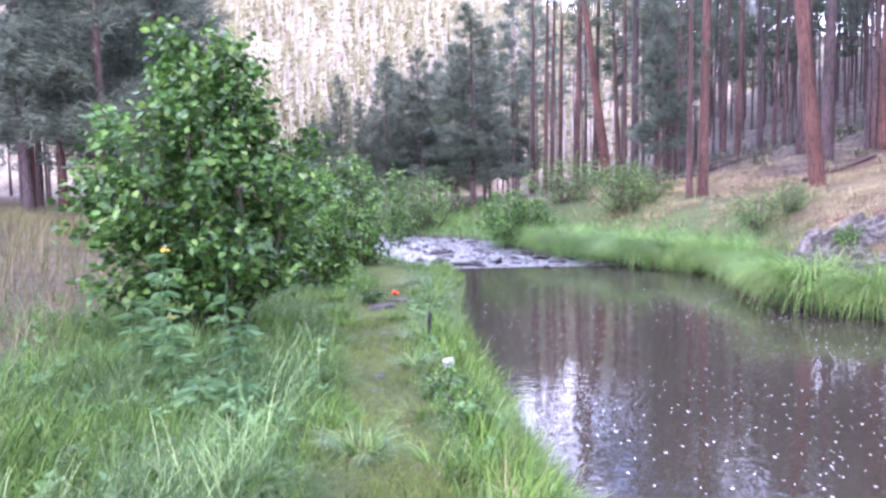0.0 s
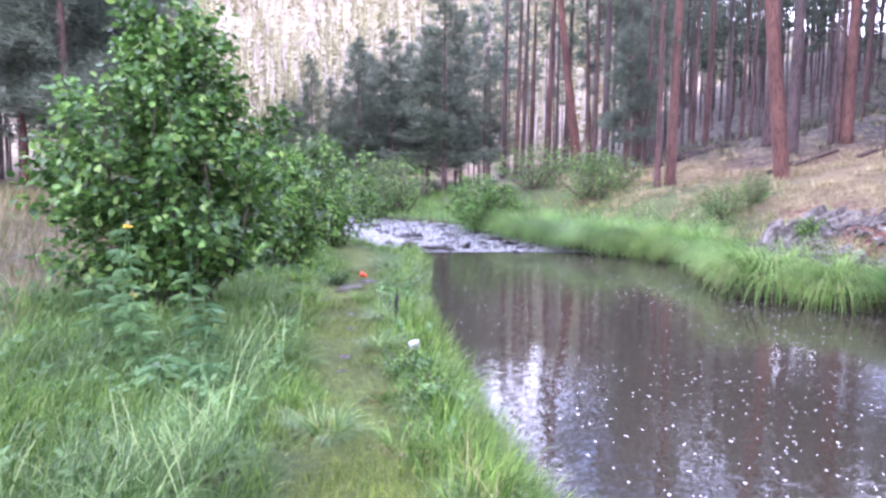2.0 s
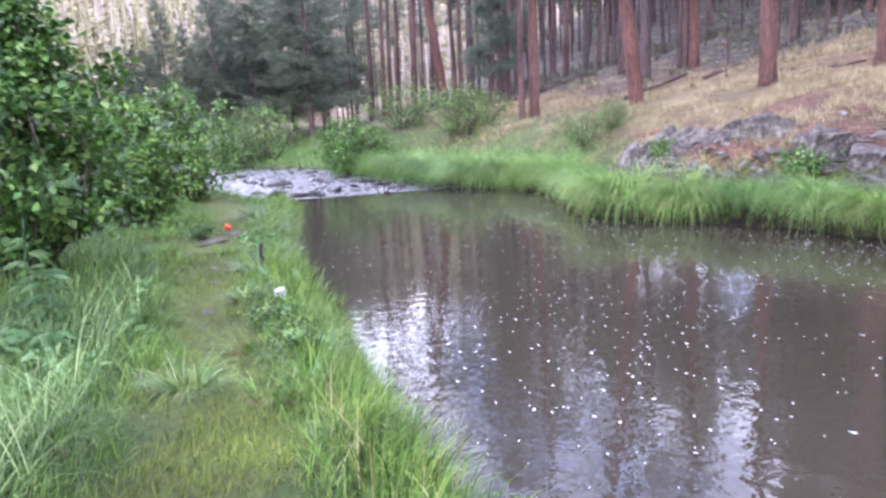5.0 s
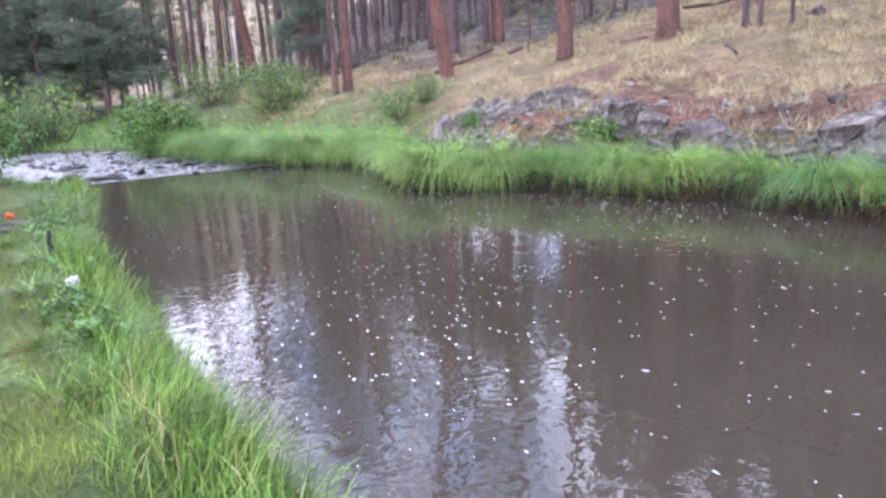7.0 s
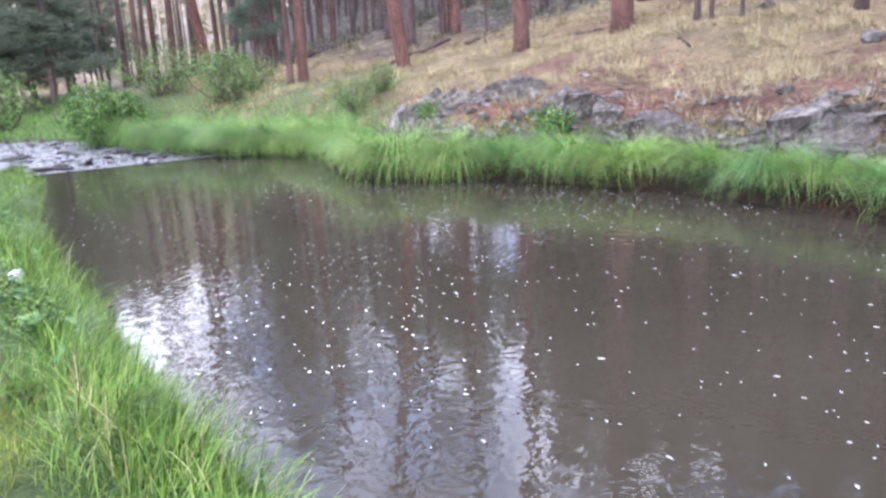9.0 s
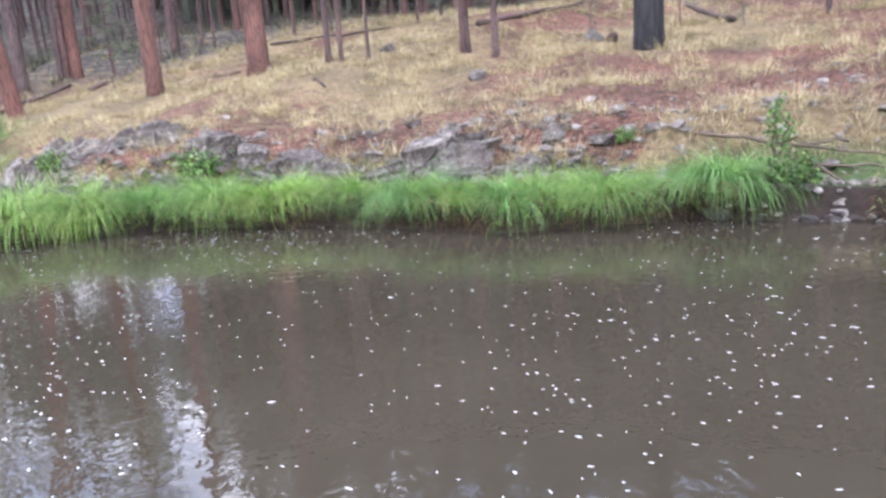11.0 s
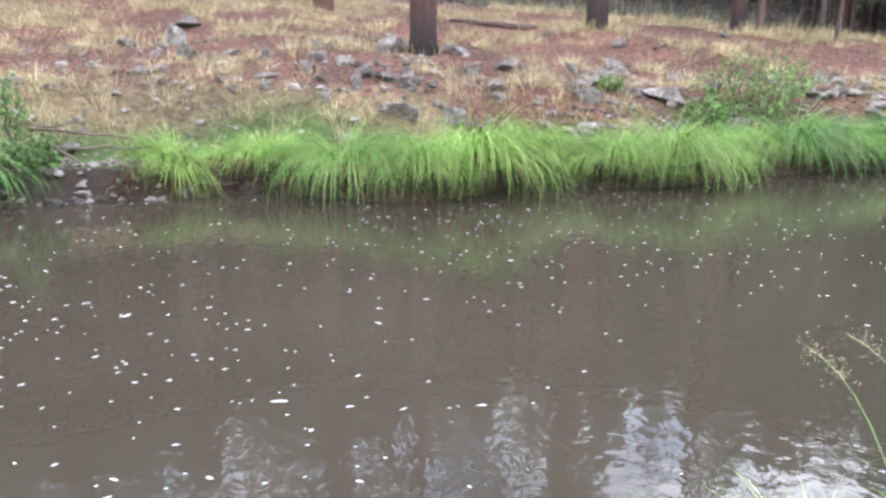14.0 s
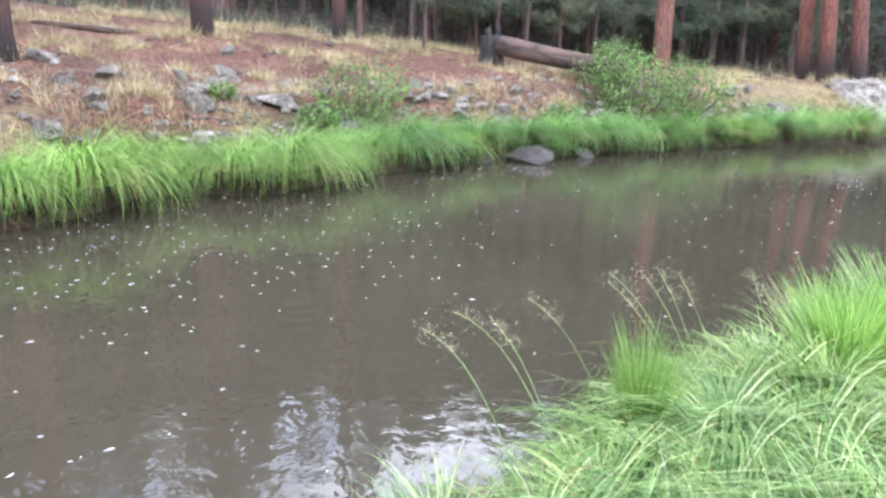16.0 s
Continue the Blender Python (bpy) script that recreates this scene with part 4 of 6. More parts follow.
# ---------------------------------------------------------------- grass
def sedge(label, n, length, spread, lean, bend, width=0.0055, comb=0.0, mat=None, locks=36):
    """One tussock: a fountain of long arching blades in locks, combed towards its own x."""
    bag = Bag()
    lr = spread * np.sqrt(rng.uniform(0, 1, locks))
    la = rng.uniform(0, 2 * np.pi, locks)
    turn = np.arctan2(np.sin(la), np.cos(la) + comb) + rng.normal(0, 0.3, locks)
    tilt = lean * (0.2 + 0.85 * lr / spread) * rng.uniform(0.6, 1.25, locks)
    fall, tall = bend * rng.uniform(0.75, 1.2, locks), rng.uniform(0.72, 1.1, locks)
    k = rng.integers(0, locks, n)
    stray = rng.uniform(0, 1, n) < 0.16
    base = np.stack([lr[k] * np.cos(la[k]), lr[k] * np.sin(la[k]), np.full(n, -0.05)], -1) + rng.normal(0, 0.022, (n, 3)) * [1, 1, 0]
    heading = turn[k] + rng.normal(0, 0.2, n) + stray * rng.normal(0, 1.2, n)
    ln = length * tall[k] * rng.uniform(0.62, 1.12, n)
    blades(bag, base, heading, ln, width * rng.uniform(0.6, 1.3, n), tilt[k] * rng.uniform(0.7, 1.25, n), fall[k] * rng.uniform(0.75, 1.2, n), 4)
    dead = Bag()
    m = n // 6
    a = rng.uniform(0, 2 * np.pi, m)
    blades(dead, np.stack([spread * np.cos(a), spread * np.sin(a), np.full(m, 0.0)], -1), a, length * rng.uniform(0.25, 0.6, m), width, 0.9, rng.uniform(1.0, 2.2, m), 3)
    ob = tagged(new("sedge_tussock"), label, "grass tussock", "sedge tussocks along the banks")
    part("blade_spray", bag.mesh("blade_spray", mat or SEDGE, False), ob)["kind"] = "stuff"
    part("thatch", dead.mesh("thatch", THATCH, False), ob, "brown dead blades at its foot")["kind"] = "stuff"
    return ob


tufts = [sedge("bright green sedge tussock arching over the water", 1000, 0.92, 0.14, 0.6, 2.35, 0.0056, 0.6, None, 34),
         sedge("bright green sedge tussock arching over the water", 900, 0.84, 0.15, 0.66, 2.4, 0.0055, 0.55, None, 28),
         sedge("broad green sedge tussock with hanging blades", 1050, 1.0, 0.17, 0.56, 2.45, 0.0058, 0.65, None, 36),
         sedge("yellow-green upright sedge clump on the bank", 420, 0.6, 0.2, 0.5, 1.5, 0.0075, 0.0, None, 24)]
pool_tufts = [sedge("low mound of pale green sedge combed over the pool", 560, 1.0, 0.24, 0.9, 2.5, 0.0088, 0.8, POOL_SEDGE, 44),
              sedge("drooping pale green sedge tussock at the pool's edge", 520, 1.05, 0.18, 0.55, 2.9, 0.0088, 0.35, POOL_SEDGE, 38),
              sedge("upright fresh green sedge clump on the near bank", 460, 0.85, 0.13, 0.28, 1.3, 0.0085, 0.15, POOL_SEDGE, 30),
              sedge("dense upright bright green grass clump at the pool's edge", 520, 0.62, 0.09, 0.16, 0.7, 0.0075, 0.1, FRESH, 30)]
g = np.random.default_rng(21)
first = set()


def put_tuft(kind, x, y, s, dz=0.0, squash=1.0, yaw=None):
    m = pose(x, y, ground_z(x, y) + dz, g.normal(0, 4), g.normal(0, 4), g.uniform(0, 360) if yaw is None else yaw + g.normal(0, 22)) @ Matrix.Diagonal((s, s, s * squash, 1))
    if kind.name not in first:
        first.add(kind.name)
        place(kind, m)
    else:
        repeat(kind, m)


y = -15.5
while y < 19.5:
    gap = 0.72 < y < 1.42
    if not gap:
        back = 0.3 if -0.85 < y <= 0.55 else 0.15
        put_tuft(tufts[g.integers(0, 3)], float(far_edge(y)) + back + g.uniform(-0.04, 0.16), y, g.choice([0.85, 0.95, 1.1, 1.25, 1.4]) * (1.15 if y > 8 else 1.0), 0, g.uniform(0.85, 1.08), 180)
        put_tuft(tufts[3], float(far_edge(y)) + back + g.uniform(0.3, 0.5), y + g.uniform(-0.2, 0.2), g.uniform(0.5, 0.85))
    y += g.uniform(0.5, 0.95)
for k in range(17):
    y = 13.0 + 0.38 * k
    put_tuft(tufts[g.integers(0, 3)], float(far_edge(y)) + 0.16, y, g.uniform(0.9, 1.2), 0, 1.0, 215)
# the near bank downstream: x, y, kind, size, squash
for x, y, k, s, q in [(1.62, -1.5, 0, 0.52, 0.6), (1.7, -1.75, 0, 0.5, 0.6), (1.5, -1.35, 0, 0.45, 0.6), (1.3, -1.5, 0, 0.48, 0.65), (1.55, -1.85, 0, 0.5, 0.6), (1.3, -1.85, 1, 0.45, 0.7), (1.05, -1.75, 0, 0.46, 0.7), (1.05, -2.1, 1, 0.5, 0.8), (1.35, -2.2, 1, 0.5, 0.8), (0.85, -2.3, 1, 0.5, 0.85),
                      (1.25, -2.5, 1, 0.6, 0.95), (1.0, -2.65, 1, 0.55, 1.0), (1.42, -2.95, 1, 0.62, 1.05), (1.28, -3.0, 1, 0.6, 1.0), (1.15, -3.15, 2, 0.55, 1.0), (0.8, -2.95, 1, 0.5, 1.0), (1.5, -3.4, 2, 0.5, 0.9),
                      (0.95, -3.6, 1, 0.52, 1.0), (1.2, -3.9, 2, 0.55, 1.0), (0.75, -4.0, 1, 0.55, 1.0), (1.1, -4.5, 1, 0.6, 1.0), (0.8, -5.0, 1, 0.6, 1.0), (1.1, -5.4, 2, 0.6, 1.0), (0.75, -6.2, 1, 0.65, 1.0), (0.95, -7.2, 1, 0.65, 1.0)]:
    put_tuft(pool_tufts[k], x, y, s * (1.28 if y > -2.3 else 1.15), 0, q * 0.78, 48)
for x, y, s in [(1.05, -3.75, 0.8), (1.28, -3.6, 0.85), (0.9, -4.3, 0.9), (1.22, -4.2, 0.9), (1.2, -3.45, 0.75), (1.12, -3.3, 0.7), (0.95, -5.6, 1.0)]:
    put_tuft(pool_tufts[3], x, y, s)


for x, y, s in [(1.55, -2.5, 0.5), (1.6, -2.57, 0.45)]:
    put_tuft(pool_tufts[3], x, y, s, 0, 1.9)
put_tuft(pool_tufts[1], 1.5, -2.68, 0.62, 0, 0.85, 30)


def seed_stalk(root, tip):
    """One arching grass stem with an open, drooping seed head."""
    ob = tagged(new("seeding_grass_stem"), "thin arching grass stem with open brown seed head", "grass", "seeding stems at the pool")
    root, tip = np.array(root, float), np.array(tip, float)
    root[2] = max(ground_z(root[0], root[1]), 0) - 0.02
    s = np.linspace(0, 1, 9)[:, None]
    line = root * (1 - s) + tip * s + np.array([0, 0, 1]) * 0.28 * np.sin(s * np.pi * 0.92) * np.linalg.norm(tip[:2] - root[:2])
    stem, head = Bag(), Bag()
    tube(stem, line - root, np.linspace(0.0022, 0.0009, 9), 4, 0, False)
    m = 34
    f = rng.uniform(0.7, 1.0, m)
    p = np.stack([np.interp(f, s[:, 0], line[:, c]) for c in range(3)], -1) - root
    blades(head, p, rng.uniform(0, 6.28, m), rng.uniform(0.03, 0.1, m) * (1.25 - f), 0.0022, rng.uniform(0.5, 1.3, m), rng.uniform(0.4, 1.6, m), 3)
    tips = np.repeat(p, 3, 0) + rng.normal(0, 0.022, (m * 3, 3)) + [0, 0, 0.008]
    blades(head, tips, rng.uniform(0, 6.28, m * 3), rng.uniform(0.008, 0.02, m * 3), 0.0032, rng.uniform(0.8, 2.2, m * 3), 0.2, 1)
    part("stem", stem.mesh("stem", POOL_SEDGE), ob)
    part("seed_head", head.mesh("seed_head", SEED, False), ob, "open tan seed head")["kind"] = "stuff"
    ob.matrix_basis = Matrix.Translation(root)


for tx, ty, tz in [(2.05, -1.89, 0.47), (2.06, -2.05, 0.49), (1.9, -2.06, 0.52), (1.97, -2.35, 0.5), (1.82, -2.65, 0.54), (1.86, -2.72, 0.55), (1.78, -2.8, 0.57), (1.72, -2.83, 0.59), (1.65, -2.87, 0.58), (1.45, -3.07, 0.59), (1.34, -3.0, 0.58), (1.4, -3.05, 0.56), (1.16, -3.5, 0.64), (1.22, -3.42, 0.62)]:
    seed_stalk((min(tx - 0.16, float(near_edge(ty)) - 0.06), ty - g.uniform(-0.06, 0.1), 0), (tx, ty, tz))
# separate tufts beside the trodden path and along the near lip
path_tufts = [sedge("drooping tuft of long grass beside the path", 340, 0.36, 0.085, 0.4, 1.8, 0.0045, 0.3, LONG, 24),
              sedge("low green grass tuft beside the path", 300, 0.26, 0.11, 0.5, 1.3, 0.0048, 0.0, GRASS, 24)]
for x, y, k, s in [(-0.46, 3.93, 0, 1.0), (-0.24, 5.84, 0, 0.9), (-0.15, 6.92, 0, 1.15), (-0.54, 8.05, 1, 1.0), (0.22, 4.16, 0, 0.95), (0.1, 5.0, 0, 0.9), (0.25, 3.57, 1, 1.1), (-0.98, 6.75, 1, 1.1), (-1.15, 5.97, 1, 1.0), (-1.19, 4.93, 0, 0.9), (-2.1, 5.02, 0, 1.2), (-2.28, 4.24, 0, 1.25), (-1.44, 3.99, 0, 1.1), (-1.4, 9.6, 1, 1.4),
                   (-0.4, 11.2, 0, 1.3), (-0.11, 9.1, 0, 1.3), (-0.05, 7.8, 0, 1.2), (-1.2, 8.36, 1, 1.2), (-1.85, 4.6, 0, 1.1), (0.0, 3.69, 1, 1.0), (-0.09, 4.48, 1, 1.0), (-0.95, 3.4, 0, 1.0), (-0.75, 4.4, 1, 1.1), (-0.9, 5.4, 1, 1.0), (0.35, 3.1, 0, 0.9), (-0.2, 10.2, 0, 1.3), (-1.0, 7.7, 1, 1.2), (-1.3, 7.1, 0, 1.1), (-1.6, 6.2, 0, 1.1), (-2.6, 5.6, 0, 1.2), (-1.7, 3.5, 0, 1.1)]:
    put_tuft(path_tufts[k], x, y, s)


def scatter(n, box, keep, seed):
    """Points in a box, kept with the chance that keep gives."""
    q = np.random.default_rng(seed)
    x, y = q.uniform(box[0], box[2], n), q.uniform(box[1], box[3], n)
    ok = q.uniform(0, 1, n) < keep(x, y)
    x, y = x[ok], y[ok]
    return x, y, land(x, y)


def meadow(name, mat, label, box, n, keep, length, width, lean=0.35, bend=0.9, segs=3, seed=1, wind=0.6):
    x, y, z = scatter(n, box, keep, seed)
    bag = Bag()
    m = len(x)
    ln = length(x, y) * rng.uniform(0.5, 1.25, m)
    az = wind + rng.normal(0, 1.3, m) + 1.2 * wob(x, y, 2.3, seed)
    blades(bag, np.stack([x, y, z - 0.02], -1), az, ln, width * rng.uniform(0.6, 1.3, m), lean * np.abs(rng.normal(0.6, 0.5, m)), bend * rng.uniform(0.2, 1.5, m), segs)
    return tagged(new(name, bag.mesh(name, mat, False)), label, "grass", kind="stuff")


def off_path(x, y):
    return smooth(0.25 - 0.1 * smooth(3.4, 4.6, y), 0.46 - 0.04 * smooth(3.4, 4.6, y), np.abs(x - path_x(y)) + 0.08 * wob(x, y, 5.0, 2.0))


def clump(x, y, f, s):
    return smooth(-0.45, 0.5, wob(x, y, f, s))


near_view = lambda x, y: np.clip(4.2 / np.hypot(x, y), 0.12, 1) ** 1.3
meadow("meadow_grass", GRASS, "lush green meadow grass on the near bank", (-5.5, 1.6, 1.0, 16), 230000,
       lambda x, y: (bank_near(x, y) > 0.0) * (0.4 + 0.6 * off_path(x, y)) * near_view(x, y) * (0.45 + 0.55 * clump(x, y, 2.1, 1.0)) * (1 - 0.97 * smooth(3.1, 4.2, bank_near(x, y) + 0.5 * wob(x, y, 1.0, 1.0))),
       lambda x, y: (0.03 + 0.14 * off_path(x, y)) * (0.8 + 0.5 * clump(x, y, 1.7, 3.0)) + 0.14 * smooth(1.0, 2.0, -x) * smooth(8.5, 6.5, y), 0.0065, 0.5, 1.1, 3, 4)
meadow("long_grass", LONG, "long leaning blue-green grass in the shade of the bush", (-4.2, 2.0, -0.9, 7.0), 22000,
       lambda x, y: near_view(x, y) * clump(x, y, 1.5, 5.0) * (x > -0.55 * y - 1.5), lambda x, y: 0.46 + 0 * x, 0.006, 0.5, 1.5, 4, 5, 0.9)
meadow("bank_grass", GRASS, "grass fringe hanging over the near water's edge", (-0.6, 1.2, 1.6, 14), 52000,
       lambda x, y: (bank_near(x, y) > -0.02) * (bank_near(x, y) < 0.42) * near_view(x, y), lambda x, y: 0.23 + 0.08 * clump(x, y, 2.5, 2.0), 0.0065, 0.4, 1.3, 4, 6, 0.0)
meadow("turf", GRASS, "short green turf underfoot on the near bank", (-5.0, -9, 1.4, 1.7), 26000,
       lambda x, y: (bank_near(x, y) > 0.03) * (bank_near(x, y) < 3.8) * off_path(x, y), lambda x, y: 0.12 + 0.08 * clump(x, y, 1.7, 3.0), 0.011, 0.5, 1.1, 2, 17)
meadow("near_grass", POOL_SEDGE, "grass on the near bank downstream", (-1.5, -9, 1.9, -1.0), 15000,
       lambda x, y: (bank_near(x, y) > -0.02) * (x > 0.35), lambda x, y: 0.2 + 0 * x, 0.006, 0.6, 1.6, 4, 7, 0.8)
meadow("pale_weeds", THATCH, "tall dry pale grass behind the bush", (-16, 5, -3.2, 24), 8500,
       lambda x, y: (bank_near(x, y) > 3.6) * (0.25 + 0.75 * clump(x, y, 1.0, 6.0)) * (1 - 0.85 * (np.hypot(x + 5.2, (y - 9.0) * 0.7) < 1.5)), lambda x, y: 0.45 + 0 * x, 0.011, 0.3, 0.7, 2, 8)
meadow("path_grass", TRODDEN, "short trodden grass on the path", (-1.6, 1.8, 0.5, 11), 90000,
       lambda x, y: (np.abs(x - path_x(y)) < 0.5) * near_view(x, y), lambda x, y: 0.045 + 0.045 * clump(x, y, 3.0, 2.0), 0.0055, 0.7, 1.0, 2, 14)
meadow("seed_grass", STRAW, "tan seeding grass stems by the water", (-0.1, 2.1, 0.9, 3.4), 260,
       lambda x, y: (bank_near(x, y) > 0.0) * (bank_near(x, y) < 0.5) * clump(x, y, 3.0, 8.0), lambda x, y: 0.34 + 0 * x, 0.004, 0.3, 0.6, 4, 16, 0.5)
meadow("far_weeds", TAN_WEED, "green weeds standing among the dry grass", (-16, 5, -3.6, 26), 15000,
       lambda x, y: (bank_near(x, y) > 4.2) * clump(x, y, 0.7, 2.0), lambda x, y: 0.5 + 0 * x, 0.012, 0.3, 0.7, 2, 9)
meadow("shelf_grass", SEDGE, "green grass shelf beyond the pool", (-8, 9.0, 12, 36), 52000,
       lambda x, y: (bank_far(x, y) > 0.02) * (1 - smooth(0.4, 1.3, bank_far(x, y) - shelf(y) + 0.5 * wob(x, y, 1.1, 3.0))), lambda x, y: 0.3 + 0.12 * clump(x, y, 1.3, 1.0), 0.012, 0.4, 1.2, 3, 10, 3.2)
meadow("far_bank_grass", SEDGE, "short green grass behind the tussocks", (4.5, -17, 11, 10), 22000,
       lambda x, y: (bank_far(x, y) > 0.25 + 0.3 * ((y > -0.9) & (y < 0.6)) + 1.0 * ((y > 0.7) & (y < 1.45))) * (1 - smooth(0.75, 1.15, bank_far(x, y) + 0.25 * wob(x, y, 1.5, 2.0))), lambda x, y: 0.26 + 0.1 * clump(x, y, 2.2, 4.0), 0.0075, 0.5, 1.3, 3, 11, 3.2)


def green_fringe():
    """Fresh blades that fall over the far lip to the water."""
    y = rng.uniform(-16, 19.5, 15000)
    y = y[((y < 0.7) | (y > 1.45)) & (rng.uniform(0, 1, len(y)) < 0.06 + 0.6 * smooth(-0.1, 0.5, wob(0 * y, y, 2.3, 3.0)) + 0.4 * smooth(6, 9, y))]
    n = len(y)
    x = far_edge(y) + rng.uniform(0.02, 0.3, n) + 0.22 * ((y > -0.85) & (y < 0.55))
    bag = Bag()
    blades(bag, np.stack([x, y, land(x, y) - 0.01], -1), np.pi + rng.normal(0, 0.6, n), rng.uniform(0.25, 0.55, n), 0.0068 * np.clip(np.hypot(x, y) / 9, 0.9, 2), rng.uniform(0.2, 0.9, n), rng.uniform(1.4, 2.4, n), 4)
    tagged(new("bank_fringe", bag.mesh("bank_fringe", SEDGE, False)), "fresh green blades falling over the far lip", "grass", kind="stuff")


green_fringe()


def root_fringe():
    """Dead blades and roots that hang from the undercut lip of the far bank."""
    y = rng.uniform(-16, 16, 11000)
    y = y[(y < 0.7) | (y > 1.45)]
    x = far_edge(y) + rng.uniform(-0.02, 0.16, len(y))
    bag = Bag()
    blades(bag, np.stack([x, y, np.maximum(land(x, y), 0.03) + 0.03], -1), np.pi + rng.normal(0, 0.5, len(y)), rng.uniform(0.1, 0.32, len(y)), 0.009, rng.uniform(0.6, 1.5, len(y)), rng.uniform(0.8, 1.8, len(y)), 3)
    tagged(new("root_fringe", bag.mesh("root_fringe", ROOT, False)), "brown dead blades and roots hanging from the undercut bank", "roots", kind="stuff")


root_fringe()


def straw_slope():
    """Dry bunch grass on the far slope."""
    x, y, _ = scatter(26000, (5, -24, 26, 36), lambda x, y: (bank_far(x, y) - shelf(y) > 0.1) * (0.06 + 0.94 * clump(x, y, 1.3, 3.0) ** 1.2) * (1 - 0.35 * (np.hypot(x - 11.5, (y + 2.2) * 0.8) < 4.6)) * np.clip(11 / np.hypot(x, y), 0.2, 1) * (1 + 1.5 * (bank_far(x, y) < 2.2)) * (1 - 0.8 * wooded(x, y)), 12)
    m = 40
    n = len(x)
    r = np.repeat(rng.uniform(0.05, 0.2, n), m) * np.sqrt(rng.uniform(0, 1, n * m))
    a = rng.uniform(0, 6.28, n * m)
    X, Y = np.repeat(x, m) + r * np.cos(a), np.repeat(y, m) + r * np.sin(a)
    size = np.repeat(rng.uniform(0.1, 0.32, n), m) * rng.uniform(0.5, 1.2, n * m)
    bag = Bag()
    blades(bag, np.stack([X, Y, land(X, Y) - 0.02], -1), a, size, 0.0065 * np.clip(np.hypot(X, Y) / 9, 0.8, 3), rng.uniform(0.1, 1.1, n * m), 0.3, 1)
    tagged(new("dry_grass", bag.mesh("dry_grass", STRAW, False)), "straw-coloured bunch grass on the far slope", "grass", kind="stuff")


straw_slope()


def wood_brush():
    """Dead brush, burnt twigs and low growth on the floor of the wood behind the brow."""
    q = np.random.default_rng(41)
    turn, reach = np.radians(q.uniform(8, 168, 9000)), 18 + 26 * q.uniform(0, 1, 9000) ** 1.3
    x, y = reach * np.sin(turn), reach * np.cos(turn)
    ok = (q.uniform(0, 1, len(x)) < wooded(x, y) * (0.25 + 0.75 * clump(x, y, 0.8, 2.0))) & (bank_far(x, y) > 3)
    x, y = x[ok], y[ok]
    m = 12
    n = len(x) * m
    size = np.repeat(q.uniform(0.25, 0.9, len(x)), m) * q.uniform(0.5, 1.2, n)
    X, Y = np.repeat(x, m) + q.normal(0, 0.22, n), np.repeat(y, m) + q.normal(0, 0.22, n)
    bag = Bag()
    blades(bag, np.stack([X, Y, land(X, Y) - 0.03], -1), q.uniform(0, 6.28, n), size, 0.03, q.uniform(0.1, 1.3, n), 0.4, 2)
    tagged(new("wood_brush", bag.mesh("wood_brush", BRUSH, False)), "dark dead brush and low growth under the pines", "brush", kind="stuff")


wood_brush()


# ---------------------------------------------------------------- shrubs and flowers
def shrub(name, label, height, wide, stems, leaf_n, leaf_size, mat, base_gap=0.12, aspect=0.62, bare=0.22, category="bush", lumps=0.25):
    ob = tagged(new(name), label, category)
    wood, green = Bag(), Bag()
    at, out = [], []
    per = leaf_n // (stems * 9)
    for k in range(stems):
        az = 2 * np.pi * k / stems * 2.4 + rng.normal(0, 0.3)
        tilt = rng.uniform(0.02, 1.0)
        top = np.array([math.cos(az) * wide * 0.5 * tilt, math.sin(az) * wide * 0.5 * tilt, height * (1 - 0.36 * tilt ** 2.6) * rng.uniform(0.86, 1.04)])
        root = np.array([math.cos(az), math.sin(az), 0]) * rng.uniform(0.02, base_gap)
        s = np.linspace(0, 1, 7)[:, None]
        mid = root * (1 - s) + top * s
        mid[:, :2] += (np.array([math.cos(az), math.sin(az)]) * wide * 0.16 * tilt) * np.sin(s * np.pi) + rng.normal(0, 0.03, (7, 2))
        mid[0, 2] = -0.06
        tube(wood, mid, np.linspace(0.02, 0.005, 7), 5, 0, False)
        for b in range(9):
            f = bare + (1 - bare) * (b + rng.uniform(0, 1)) / 9
            p0 = np.array([np.interp(f, s[:, 0], mid[:, c]) for c in range(3)])
            a2 = az + rng.normal(0, 1.1)
            ln = wide * lumps * rng.uniform(0.5, 1.2) * (1.15 - 0.6 * f)
            d = np.array([math.cos(a2), math.sin(a2), rng.uniform(-0.25, 0.7)])
            p1 = p0 + d * ln
            tube(wood, [p0, (p0 + p1) / 2 + [0, 0, 0.02], p1], [0.006, 0.004, 0.002], 3, 0, False)
            q = rng.uniform(0.15, 1.05, (per, 1))
            at.append(p0 + d * ln * q + rng.normal(0, leaf_size * 0.9, (per, 3)))
            out.append(d * 0.6 + np.array([math.cos(az), math.sin(az), 0]) * 0.4 + rng.normal(0, 0.6, (per, 3)) + [0, 0, -0.25])
    at, out = np.concatenate(at), np.concatenate(out)
    at[:, 2] = np.maximum(at[:, 2], 0.08)
    leaves(green, at, out, leaf_size * rng.uniform(0.6, 1.25, len(at)), aspect)
    part("branchwork", wood.mesh("branchwork", TWIG), ob, "thin brown stems")["kind"] = "stuff"
    part("foliage", green.mesh("foliage", mat, False), ob)["kind"] = "stuff"
    return ob


